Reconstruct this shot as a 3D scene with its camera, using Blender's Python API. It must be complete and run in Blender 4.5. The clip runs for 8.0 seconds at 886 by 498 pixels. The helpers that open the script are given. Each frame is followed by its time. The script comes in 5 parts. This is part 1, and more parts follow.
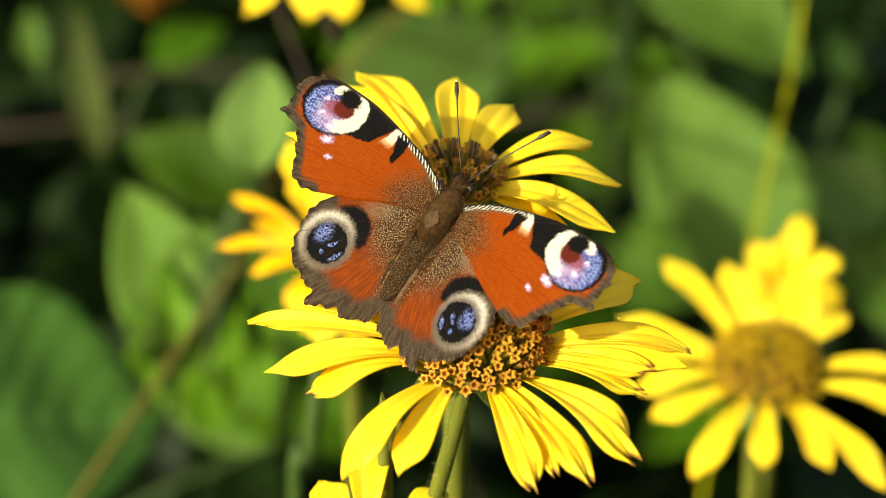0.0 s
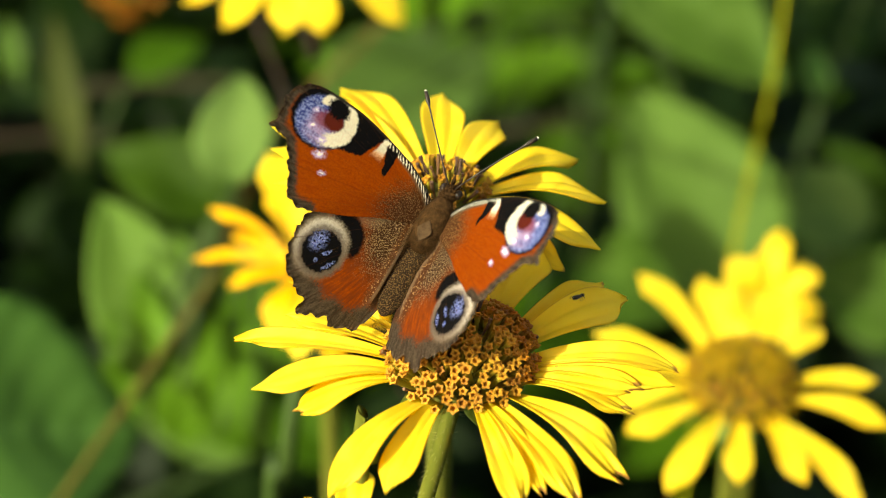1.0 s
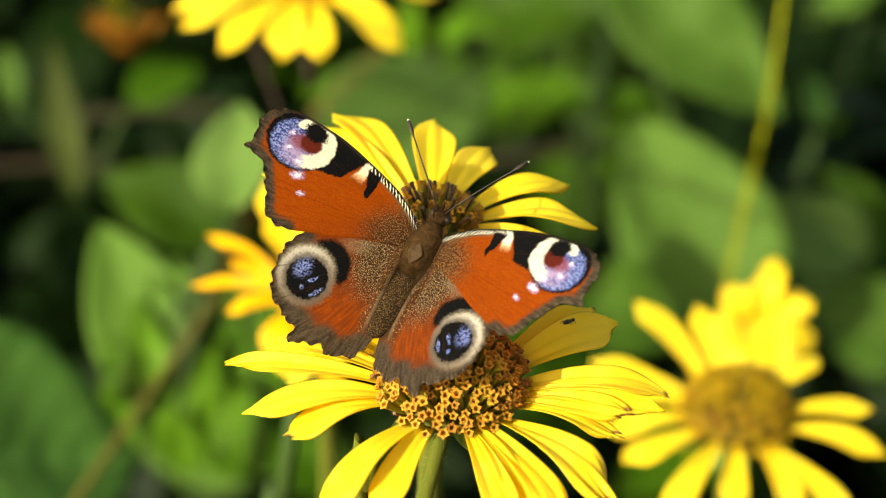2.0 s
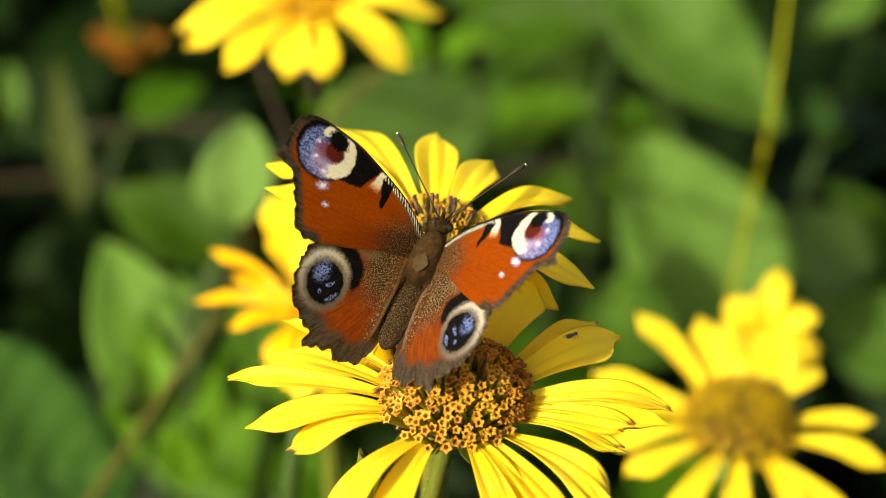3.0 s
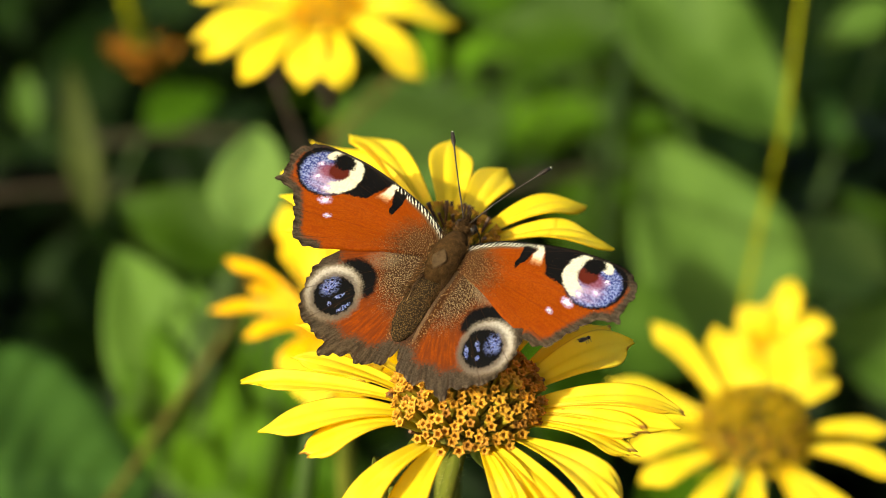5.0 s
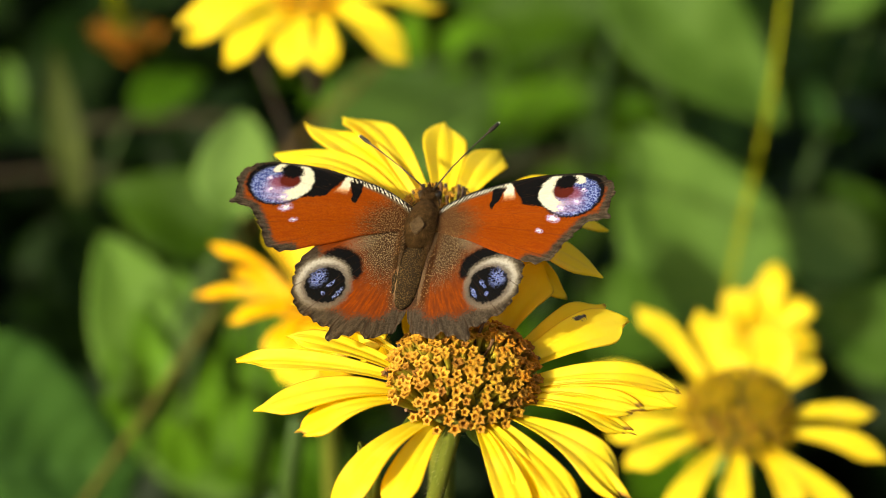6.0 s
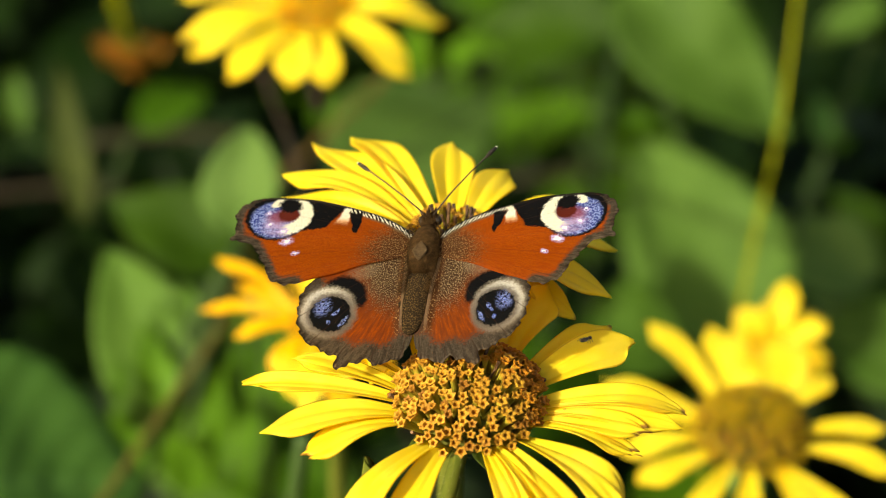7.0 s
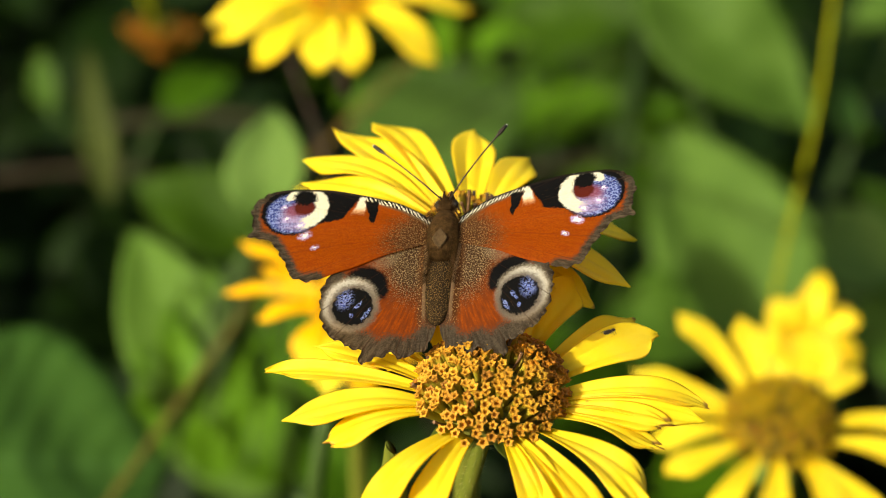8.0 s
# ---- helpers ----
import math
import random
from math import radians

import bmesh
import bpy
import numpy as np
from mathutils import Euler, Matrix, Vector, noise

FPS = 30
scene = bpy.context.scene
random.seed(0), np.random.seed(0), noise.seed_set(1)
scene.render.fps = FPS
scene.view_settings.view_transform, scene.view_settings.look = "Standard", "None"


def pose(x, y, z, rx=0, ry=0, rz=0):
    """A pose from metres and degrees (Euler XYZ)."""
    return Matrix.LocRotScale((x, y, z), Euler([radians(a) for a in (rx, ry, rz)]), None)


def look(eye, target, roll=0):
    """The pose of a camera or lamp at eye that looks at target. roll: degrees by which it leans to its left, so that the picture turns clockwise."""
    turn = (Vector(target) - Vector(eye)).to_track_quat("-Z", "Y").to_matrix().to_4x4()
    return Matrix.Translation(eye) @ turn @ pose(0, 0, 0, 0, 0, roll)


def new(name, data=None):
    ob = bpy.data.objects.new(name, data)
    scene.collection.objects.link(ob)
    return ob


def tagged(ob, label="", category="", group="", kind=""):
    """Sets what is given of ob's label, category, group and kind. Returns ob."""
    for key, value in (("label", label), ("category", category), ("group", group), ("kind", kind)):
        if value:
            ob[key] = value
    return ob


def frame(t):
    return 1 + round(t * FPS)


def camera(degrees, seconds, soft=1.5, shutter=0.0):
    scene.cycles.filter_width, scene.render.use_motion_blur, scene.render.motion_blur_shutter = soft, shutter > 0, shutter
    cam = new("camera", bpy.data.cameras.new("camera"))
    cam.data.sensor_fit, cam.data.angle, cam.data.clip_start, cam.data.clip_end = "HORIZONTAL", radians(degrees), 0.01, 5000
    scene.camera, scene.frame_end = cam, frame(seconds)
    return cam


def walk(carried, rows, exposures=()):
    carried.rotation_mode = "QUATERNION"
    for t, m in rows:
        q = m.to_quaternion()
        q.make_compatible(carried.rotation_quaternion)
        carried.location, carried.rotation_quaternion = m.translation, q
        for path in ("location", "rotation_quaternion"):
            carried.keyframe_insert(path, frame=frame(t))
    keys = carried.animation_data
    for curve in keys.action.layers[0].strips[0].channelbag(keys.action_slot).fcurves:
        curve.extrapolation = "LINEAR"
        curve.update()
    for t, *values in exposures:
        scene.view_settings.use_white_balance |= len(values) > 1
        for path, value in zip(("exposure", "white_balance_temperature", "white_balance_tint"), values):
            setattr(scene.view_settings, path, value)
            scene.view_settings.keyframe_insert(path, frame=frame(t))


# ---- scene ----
from mathutils import geometry

MM = 0.001
GROUND = -0.72

# ---- camera ----
cam = camera(22.0, 8.0, soft=0.75)
cam.data.dof.use_dof = True
cam.data.dof.focus_distance = 0.3285
cam.data.dof.aperture_fstop = 15.0
cam.data.dof.aperture_blades = 0
EYE = (-0.0002, -0.2558, 0.2037)
CAMERA_ROWS = [
    (0, 0.327, -36.521, 0.705), (0.5, 0.353, -36.472, 0.302), (0.6, -0.026, -36.387, 0.275), (0.7, -0.111, -36.416, 0.248),
    (0.8, -0.127, -36.288, 0.221), (0.9, 0.013, -36.245, 0.193), (1, 0.015, -36.188, 0.166), (1.5, 0.013, -36.023, 0.02),
    (1.7, 0.013, -35.739, 0.02), (2.8, 0.124, -35.289, 0.229), (3, 0.02, -35.132, 0.229), (3.5, 0.328, -34.848, 0.085),
    (4, 0.037, -34.862, 0.368), (5.3, 0.384, -34.939, 0.372), (5.5, 0.219, -35.166, 0.372), (6, -0.006, -35.29, 0.233),
    (6.5, 0, -35, -0), (7, 0.021, -34.922, 0.433), (7.5, 0.732, -34.911, -0.014), (8, 0.94, -35.276, 0.169),
]
walk(cam, [(t, pose(*EYE, 90 + p, r, y)) for t, y, p, r in CAMERA_ROWS], exposures=[(0.0, 0.90, 7350, -6), (1.7, 0.90, 7350, -6), (4.2, 0.86, 7350, -6), (6.0, 0.68, 7350, -6), (8.0, 0.61, 7350, -6)])

# ---- world and sun ----
SUN_FROM = Vector((-0.80, -0.60, 0.68)).normalized()
world = bpy.data.worlds.new("sky")
scene.world = world
world.use_nodes = True
wn = world.node_tree
sky = wn.nodes.new("ShaderNodeTexSky")
sky.sky_type = "NISHITA"
sky.sun_disc = False
sky.dust_density = 6.0
sky.ozone_density = 0.3
sky.sun_elevation = math.asin(SUN_FROM.z)
sky.sun_rotation = math.atan2(SUN_FROM.x, SUN_FROM.y)
wn.links.new(sky.outputs[0], wn.nodes["Background"].inputs[0])
wn.nodes["Background"].inputs[1].default_value = 0.138
sun_data = bpy.data.lights.new("sun", "SUN")
sun_data.energy = 4.8
sun_data.angle = radians(0.53)
sun_data.color = (1.0, 0.95, 0.86)
sun = new("sun", sun_data)
sun.matrix_world = look(SUN_FROM * 5, (0, 0, 0))


# ---- node helpers ----
class Nodes:
    """Short names for building one material's nodes."""

    def __init__(self, name, rough=0.6):
        self.mat = bpy.data.materials.new(name)
        self.mat.use_nodes = True
        self.nt = self.mat.node_tree
        self.bsdf = self.nt.nodes["Principled BSDF"]
        self.out = self.nt.nodes["Material Output"]
        self.bsdf.inputs["Roughness"].default_value = rough

    def put(self, socket, value):
        if isinstance(value, bpy.types.NodeSocket):
            self.nt.links.new(value, socket)
        elif isinstance(value, (tuple, list)) and len(value) == 3 and socket.type == "RGBA":
            socket.default_value = (*value, 1)
        else:
            socket.default_value = value

    def m(self, op, a, b=0.0, c=0.0):
        n = self.nt.nodes.new("ShaderNodeMath")
        n.operation = op
        for s, v in zip(n.inputs, (a, b, c)):
            self.put(s, v)
        return n.outputs[0]

    def mix(self, fac, a, b):
        n = self.nt.nodes.new("ShaderNodeMix")
        n.data_type = "RGBA"
        self.put(n.inputs[0], fac)
        self.put(n.inputs[6], a)
        self.put(n.inputs[7], b)
        return n.outputs[2]

    def step(self, x, lo, hi):
        """0 below lo, 1 above hi, smooth between; lo may be above hi."""
        n = self.nt.nodes.new("ShaderNodeMapRange")
        n.interpolation_type = "SMOOTHSTEP"
        self.put(n.inputs[0], x)
        if lo <= hi:
            n.inputs[1].default_value, n.inputs[2].default_value = lo, hi
        else:
            n.inputs[1].default_value, n.inputs[2].default_value = hi, lo
            n.inputs[3].default_value, n.inputs[4].default_value = 1.0, 0.0
        return n.outputs[0]

    def coords(self, kind="Object"):
        return self.nt.nodes.new("ShaderNodeTexCoord").outputs[kind]

    def noise(self, vec, scale, detail=3.0, rough=0.55):
        n = self.nt.nodes.new("ShaderNodeTexNoise")
        self.put(n.inputs["Vector"], vec)
        n.inputs["Scale"].default_value = scale
        n.inputs["Detail"].default_value = detail
        n.inputs["Roughness"].default_value = rough
        return n.outputs["Fac"]

    def cells(self, vec, scale):
        """Distance to the nearest of scattered points, and that point's chance."""
        n = self.nt.nodes.new("ShaderNodeTexVoronoi")
        self.put(n.inputs["Vector"], vec)
        n.inputs["Scale"].default_value = scale
        return n.outputs["Distance"], self.xyz(n.outputs["Color"])[0]

    def xyz(self, vec):
        n = self.nt.nodes.new("ShaderNodeSeparateXYZ")
        self.put(n.inputs[0], vec)
        return n.outputs

    def vec(self, x, y, z):
        n = self.nt.nodes.new("ShaderNodeCombineXYZ")
        for s, v in zip(n.inputs, (x, y, z)):
            self.put(s, v)
        return n.outputs[0]

    def attr(self, name):
        n = self.nt.nodes.new("ShaderNodeAttribute")
        n.attribute_name = name
        return n.outputs["Fac"]

    def chance(self):
        return self.nt.nodes.new("ShaderNodeObjectInfo").outputs["Random"]

    def bump(self, height, strength=0.3, distance=0.0002):
        n = self.nt.nodes.new("ShaderNodeBump")
        n.inputs["Strength"].default_value = strength
        n.inputs["Distance"].default_value = distance
        self.put(n.inputs["Height"], height)
        self.nt.links.new(n.outputs[0], self.bsdf.inputs["Normal"])
        return n.outputs[0]

    def ellipse(self, u, v, cu, cv, ru, rv, turn=0.0):
        """The distance from an ellipse's centre, 1 on its rim."""
        c, s = math.cos(radians(turn)), math.sin(radians(turn))
        du, dv = self.m("SUBTRACT", u, cu), self.m("SUBTRACT", v, cv)
        a = self.m("DIVIDE", self.m("ADD", self.m("MULTIPLY", du, c), self.m("MULTIPLY", dv, s)), ru)
        b = self.m("DIVIDE", self.m("SUBTRACT", self.m("MULTIPLY", dv, c), self.m("MULTIPLY", du, s)), rv)
        return self.m("SQRT", self.m("ADD", self.m("MULTIPLY", a, a), self.m("MULTIPLY", b, b)))

    def colour(self, value):
        self.put(self.bsdf.inputs["Base Color"], value)

    def translucent(self, value, share, normal=None):
        """Light also passes through the thin blade."""
        t = self.nt.nodes.new("ShaderNodeBsdfTranslucent")
        self.put(t.inputs[0], value)
        x = self.nt.nodes.new("ShaderNodeMixShader")
        x.inputs[0].default_value = share
        self.nt.links.new(self.bsdf.outputs[0], x.inputs[1])
        self.nt.links.new(t.outputs[0], x.inputs[2])
        self.nt.links.new(x.outputs[0], self.out.inputs[0])


# ---- materials ----
def petal_material(name, tone=(0.90, 0.73, 0.040), deep=(0.88, 0.63, 0.018), dry_tip=False):
    n = Nodes(name, 0.42)
    p = n.coords("UV")
    along, across = n.xyz(p)[0], n.xyz(p)[1]
    fine = n.noise(n.vec(n.m("MULTIPLY", along, 6), n.m("MULTIPLY", across, 60), n.chance()), 1.0, 3)
    broad = n.noise(n.coords("Object"), 160, 2)
    base = n.mix(n.step(n.m("ADD", along, n.m("MULTIPLY", fine, 0.3)), 0.30, 0.06), tone, deep)
    base = n.mix(n.m("MULTIPLY", n.step(fine, 0.45, 0.75), 0.12), base, deep)
    base = n.mix(n.m("MULTIPLY", n.step(broad, 0.45, 0.7), 0.3), base, (0.93, 0.79, 0.11))
    mottle = n.noise(n.coords("Object"), 1500, 3)
    base = n.mix(n.m("MULTIPLY", n.step(mottle, 0.5, 0.72), 0.22), base, deep)
    # thin browned margin
    rim = n.step(n.m("ADD", n.m("ABSOLUTE", n.m("SUBTRACT", across, 0.5)), n.m("MULTIPLY", broad, 0.02)), 0.480, 0.500)
    base = n.mix(n.m("MULTIPLY", rim, 0.55), base, (0.52, 0.31, 0.02))
    base = n.mix(n.m("MULTIPLY", n.step(n.noise(n.coords("Object"), 700, 1), 0.80, 0.83), 0.6), base, (0.20, 0.10, 0.02))
    # browned, dry tip where the blade ends
    dry = n.m("MULTIPLY", n.step(n.m("ADD", along, n.m("MULTIPLY", broad, 0.06)), 0.985 if dry_tip else 1.0, 1.025), 1.0 if dry_tip else n.step(n.chance(), 0.68, 0.76))
    base = n.mix(dry, base, (0.32, 0.17, 0.04))
    n.colour(base)
    n.bsdf.inputs["Specular IOR Level"].default_value = 0.26
    n.bump(n.m("ADD", fine, n.m("MULTIPLY", n.m("SINE", n.m("MULTIPLY", across, 44)), 0.14)), 0.26, 0.0002)
    n.translucent(n.mix(0.5, base, (0.95, 0.56, 0.002)), 0.55)
    return n.mat


def leaf_material(name, light, dark, rough=0.45, share=0.3):
    light, dark = (*light[:2], light[2] * 0.6), (*dark[:2], dark[2] * 0.6)
    n = Nodes(name, rough)
    p = n.coords("UV")
    along, across = n.xyz(p)[0], n.xyz(p)[1]
    patch = n.noise(n.coords("Object"), 45, 4)
    side = n.m("ABSOLUTE", n.m("SUBTRACT", across, 0.5))
    vein = n.m("ABSOLUTE", n.m("SINE", n.m("MULTIPLY", n.m("SUBTRACT", along, n.m("MULTIPLY", side, 0.6)), 26)))
    veins = n.m("MAXIMUM", n.step(vein, 0.16, 0.03), n.step(side, 0.022, 0.008))
    base = n.mix(n.step(n.m("ADD", patch, n.m("MULTIPLY", n.m("SUBTRACT", n.chance(), 0.5), 0.35)), 0.32, 0.68), dark, light)
    base = n.mix(n.m("MULTIPLY", veins, 0.20), base, tuple(min(1, v * 1.7 + 0.02) for v in light))
    n.colour(base)
    n.bsdf.inputs["Specular IOR Level"].default_value = 0.06
    n.bump(n.m("ADD", n.m("MULTIPLY", veins, -0.4), n.noise(n.coords("Object"), 420, 2)), 0.4, 0.0006)
    n.translucent(n.mix(0.4, base, (0.16, 0.30, 0.02)), share)
    return n.mat


def plain_material(name, a, b, scale, rough=0.6, stretch=1.0, share=0.0, gloss=0.2):
    n = Nodes(name, rough)
    n.bsdf.inputs["Specular IOR Level"].default_value = gloss
    x, y, z = n.xyz(n.coords("Object"))
    f = n.noise(n.vec(x, y, n.m("MULTIPLY", z, stretch)), scale, 4)
    base = n.mix(n.step(f, 0.3, 0.7), a, b)
    n.colour(base)
    n.bump(f, 0.5, 0.0004)
    if share:
        n.translucent(base, share)
    return n.mat


PETAL = petal_material("yellow_petal")
PETAL_DRY = petal_material("dry_tipped_petal", dry_tip=True)
PETAL_WARM = petal_material("orange_yellow_petal", (0.88, 0.52, 0.008), (0.78, 0.34, 0.004))
WILTED = plain_material("wilted_petal", (0.34, 0.13, 0.008), (0.20, 0.07, 0.006), 300, 0.7, 1, 0.25)
STEM = plain_material("green_stem", (0.060, 0.072, 0.009), (0.115, 0.120, 0.018), 260, 0.8, 0.15, 0, 0.06)
STEM_HAIR = plain_material("stem_hair", (0.16, 0.17, 0.06), (0.24, 0.24, 0.10), 900, 0.7, 1, 0.3)
STEM_YELLOW = plain_material("yellow_green_stem", (0.145, 0.150, 0.004), (0.185, 0.188, 0.006), 200, 0.7, 0.1, 0, 0.05)
# darker copy of the stem green, with shade put into the colour
STEM_SHADED = plain_material("shaded_green_stem", (0.020, 0.040, 0.006), (0.035, 0.060, 0.010), 220, 0.6, 0.2)
STEM_BROWN = plain_material("brown_stem", (0.084, 0.068, 0.014), (0.11, 0.090, 0.020), 220, 0.8, 0.2, 0, 0.05)
STEM_RUSTY = plain_material("rusty_twig", (0.10, 0.060, 0.016), (0.14, 0.085, 0.026), 220, 0.8, 0.2, 0, 0.05)
TWIG = plain_material("dry_twig", (0.020, 0.014, 0.007), (0.036, 0.025, 0.012), 220, 0.8, 0.2)
STEM_PURPLE = plain_material("purplish_stem", (0.030, 0.020, 0.016), (0.052, 0.036, 0.028), 220, 0.8, 0.2, 0, 0.05)
BRACT = plain_material("green_bract", (0.10, 0.17, 0.02), (0.20, 0.28, 0.05), 500, 0.5, 0.4, 0.2)
RECEPTACLE = plain_material("receptacle", (0.07, 0.066, 0.010), (0.15, 0.135, 0.020), 900, 0.8)
# soil brown taken almost to black, so that its shade is in the colour
SOIL_SHADED = plain_material("soil", (0.006, 0.005, 0.002), (0.014, 0.011, 0.005), 60, 0.95)
LEAF_BRIGHT = leaf_material("bright_leaf", (0.090, 0.182, 0.018), (0.046, 0.100, 0.008))
LEAF_MID = leaf_material("mid_leaf", (0.060, 0.130, 0.010), (0.032, 0.074, 0.005))
# near-black leaf green; the deep shade between plants is put into the colour
LEAF_SHADED = leaf_material("shaded_leaf", (0.0066, 0.0175, 0.0018), (0.003, 0.008, 0.0007), 0.5, 0.12)
LEAF_BLUISH = leaf_material("bluish_leaf", (0.050, 0.108, 0.036), (0.034, 0.078, 0.022), 0.5, 0.12)
LEAF_FRESH = leaf_material("fresh_leaf", (0.105, 0.170, 0.066), (0.070, 0.122, 0.038), 0.5)
LEAF_GREY = leaf_material("grey_leaf", (0.068, 0.120, 0.034), (0.042, 0.082, 0.018), 0.5)
LEAF_SOFT = leaf_material("soft_green_leaf", (0.070, 0.128, 0.032), (0.046, 0.092, 0.016), 0.5)
LEAF_DEEP = leaf_material("deep_green_leaf", (0.031, 0.064, 0.006), (0.020, 0.044, 0.004), 0.5)
LEAF_PALE = leaf_material("pale_leaf", (0.074, 0.088, 0.034), (0.036, 0.046, 0.016), 0.6)


def floret_material(name="disc_floret", light=(0.51, 0.255, 0.028), deep=(0.34, 0.145, 0.016), low=(0.35, 0.27, 0.028)):
    n = Nodes(name, 0.55)
    h = n.attr("height")
    r = n.chance()
    tip = n.mix(r, light, deep)
    base = n.mix(n.step(h, 0.35, 0.85), low, tip)
    base = n.mix(n.step(n.attr("throat"), 0.4, 0.9), base, (0.34, 0.12, 0.012))
    base = n.mix(n.m("MULTIPLY", n.step(r, 0.84, 0.95), 0.7), base, (0.20, 0.075, 0.014))
    n.colour(base)
    n.bsdf.inputs["Specular IOR Level"].default_value = 0.12
    n.translucent(base, 0.18)
    return n.mat


def stamen_material():
    n = Nodes("dark_stamen", 0.7)
    n.colour(n.mix(n.chance(), (0.035, 0.016, 0.010), (0.12, 0.05, 0.015)))
    return n.mat


FLORET = floret_material()
FLORET_OLIVE = floret_material("olive_floret", (0.39, 0.245, 0.009), (0.27, 0.155, 0.007), (0.19, 0.155, 0.012))
FLORET_RUST = floret_material("browned_floret", (0.46, 0.17, 0.014), (0.30, 0.095, 0.010), (0.30, 0.20, 0.03))
FLORET_YELLOW = floret_material("yellow_floret", (0.90, 0.44, 0.010), (0.84, 0.36, 0.008))
STAMEN = stamen_material()


def wing_pattern(name, fore):
    """Scales of a wing's upper side; u outwards and v forwards in millimetres."""
    n = Nodes(name, 0.7)
    p = n.coords("Object")
    x, y, z = n.xyz(p)
    wob = n.m("MULTIPLY", n.m("SUBTRACT", n.noise(p, 900, 3), 0.5), 0.9)
    wob2 = n.m("MULTIPLY", n.m("SUBTRACT", n.noise(p, 3200, 2), 0.5), 0.9)
    u0, v0 = n.m("MULTIPLY", n.m("ABSOLUTE", x), 1000), n.m("MULTIPLY", y, 1000)
    u, v = n.m("ADD", u0, wob), n.m("ADD", v0, wob2)
    grain = n.noise(p, 4600, 2, 0.7)
    speck = n.noise(p, 3400, 2, 0.6)
    way = n.m("ARCTAN2", v0, n.m("ADD", u0, 1.0))
    far = n.m("SQRT", n.m("ADD", n.m("MULTIPLY", u0, u0), n.m("MULTIPLY", v0, v0)))
    streak = n.noise(n.vec(n.m("MULTIPLY", way, 46), n.m("MULTIPLY", far, 0.35), 0.0), 1.0, 3)
    margin = n.m("ADD", n.attr("margin"), n.m("MULTIPLY", n.m("SUBTRACT", n.m("ADD", speck, streak), 1.0), 0.9))
    orange = n.mix(n.step(grain, 0.3, 0.7), (0.257, 0.047, 0.0008), (0.187, 0.031, 0.0008))
    orange = n.mix(n.m("MULTIPLY", n.step(streak, 0.4, 0.75), 0.5), orange, (0.17, 0.018, 0.001))
    gold = n.mix(n.step(n.noise(p, 6600, 2, 0.6), 0.53, 0.60), (0.026, 0.011, 0.004), (0.25, 0.15, 0.062))
    gold_pale = n.mix(n.step(n.noise(p, 6000, 2, 0.6), 0.53, 0.59), (0.024, 0.011, 0.005), (0.29, 0.205, 0.115))
    brown = n.mix(n.step(n.m("ADD", n.m("MULTIPLY", grain, 0.5), n.m("MULTIPLY", streak, 0.5)), 0.36, 0.64), (0.024, 0.0175, 0.012), (0.068, 0.050, 0.036))
    brown = n.mix(n.m("MULTIPLY", n.step(margin, 0.75, 0.2), 0.7), brown, (0.024, 0.015, 0.010))
    black = (0.003, 0.0025, 0.003)
    cream = n.mix(n.step(grain, 0.3, 0.7), (0.70, 0.66, 0.57), (0.58, 0.535, 0.45))
    white = (0.70, 0.66, 0.76)
    blue = n.mix(n.step(speck, 0.44, 0.57), (0.022, 0.034, 0.19), (0.19, 0.235, 0.50))
    if fore:
        c = orange
        # golden-brown dusting towards the body and the hind edge
        base_d = n.ellipse(u, v, 0.2, -0.6, 7.4, 4.6, -18)
        fan = n.m("ADD", base_d, n.m("ADD", n.m("MULTIPLY", speck, 1.0), n.m("MULTIPLY", n.m("SUBTRACT", streak, 0.5), 0.7)))
        c = n.mix(n.m("MULTIPLY", n.step(fan, 1.85, 1.1), 0.9), c, gold)
        c = n.mix(n.step(margin, 1.75, 0.85), c, brown)
        # costal stripe of fine black and cream bars, a brown line below it
        ridge = n.attr("costa")
        bars = n.m("SINE", n.m("MULTIPLY", n.m("SUBTRACT", u, n.m("MULTIPLY", v, 0.6)), 13.0))
        c = n.mix(n.m("MULTIPLY", n.m("MULTIPLY", n.step(ridge, 1.35, 1.0), n.step(u, 9.5, 7.0)), 0.75), c, n.mix(n.step(grain, 0.4, 0.6), (0.05, 0.028, 0.014), (0.15, 0.105, 0.06)))
        stripe = n.m("MULTIPLY", n.step(n.m("ADD", ridge, n.m("MULTIPLY", wob, 0.3)), 0.95, 0.75), n.step(u, 12.4, 11.2))
        c = n.mix(stripe, c, n.mix(n.step(n.m("ADD", bars, n.m("MULTIPLY", n.step(ridge, 0.4, 0.1), -0.8)), 0.0, 0.5), black, cream))
        # tapered black spot, cream wedge and the broad black bar
        wedge = n.m("MULTIPLY", n.step(u, 10.5, 10.9), n.step(n.m("ADD", u, n.m("MULTIPLY", v, 0.347)), 13.75, 13.35))
        wedge = n.m("MULTIPLY", wedge, n.m("MULTIPLY", n.step(n.m("ADD", v, n.m("MULTIPLY", speck, 0.6)), 2.5, 3.9), n.step(v, 5.7, 5.3)))
        c = n.mix(wedge, c, n.mix(n.step(v, 2.9, 4.1), (0.62, 0.32, 0.16), cream))
        off = n.m("ABSOLUTE", n.m("SUBTRACT", u, n.m("ADD", 9.1, n.m("MULTIPLY", v, 0.15))))
        spot = n.step(n.m("DIVIDE", off, n.m("ADD", 0.32, n.m("MULTIPLY", n.m("SUBTRACT", v, 1.2), 0.2))), 1.15, 0.85)
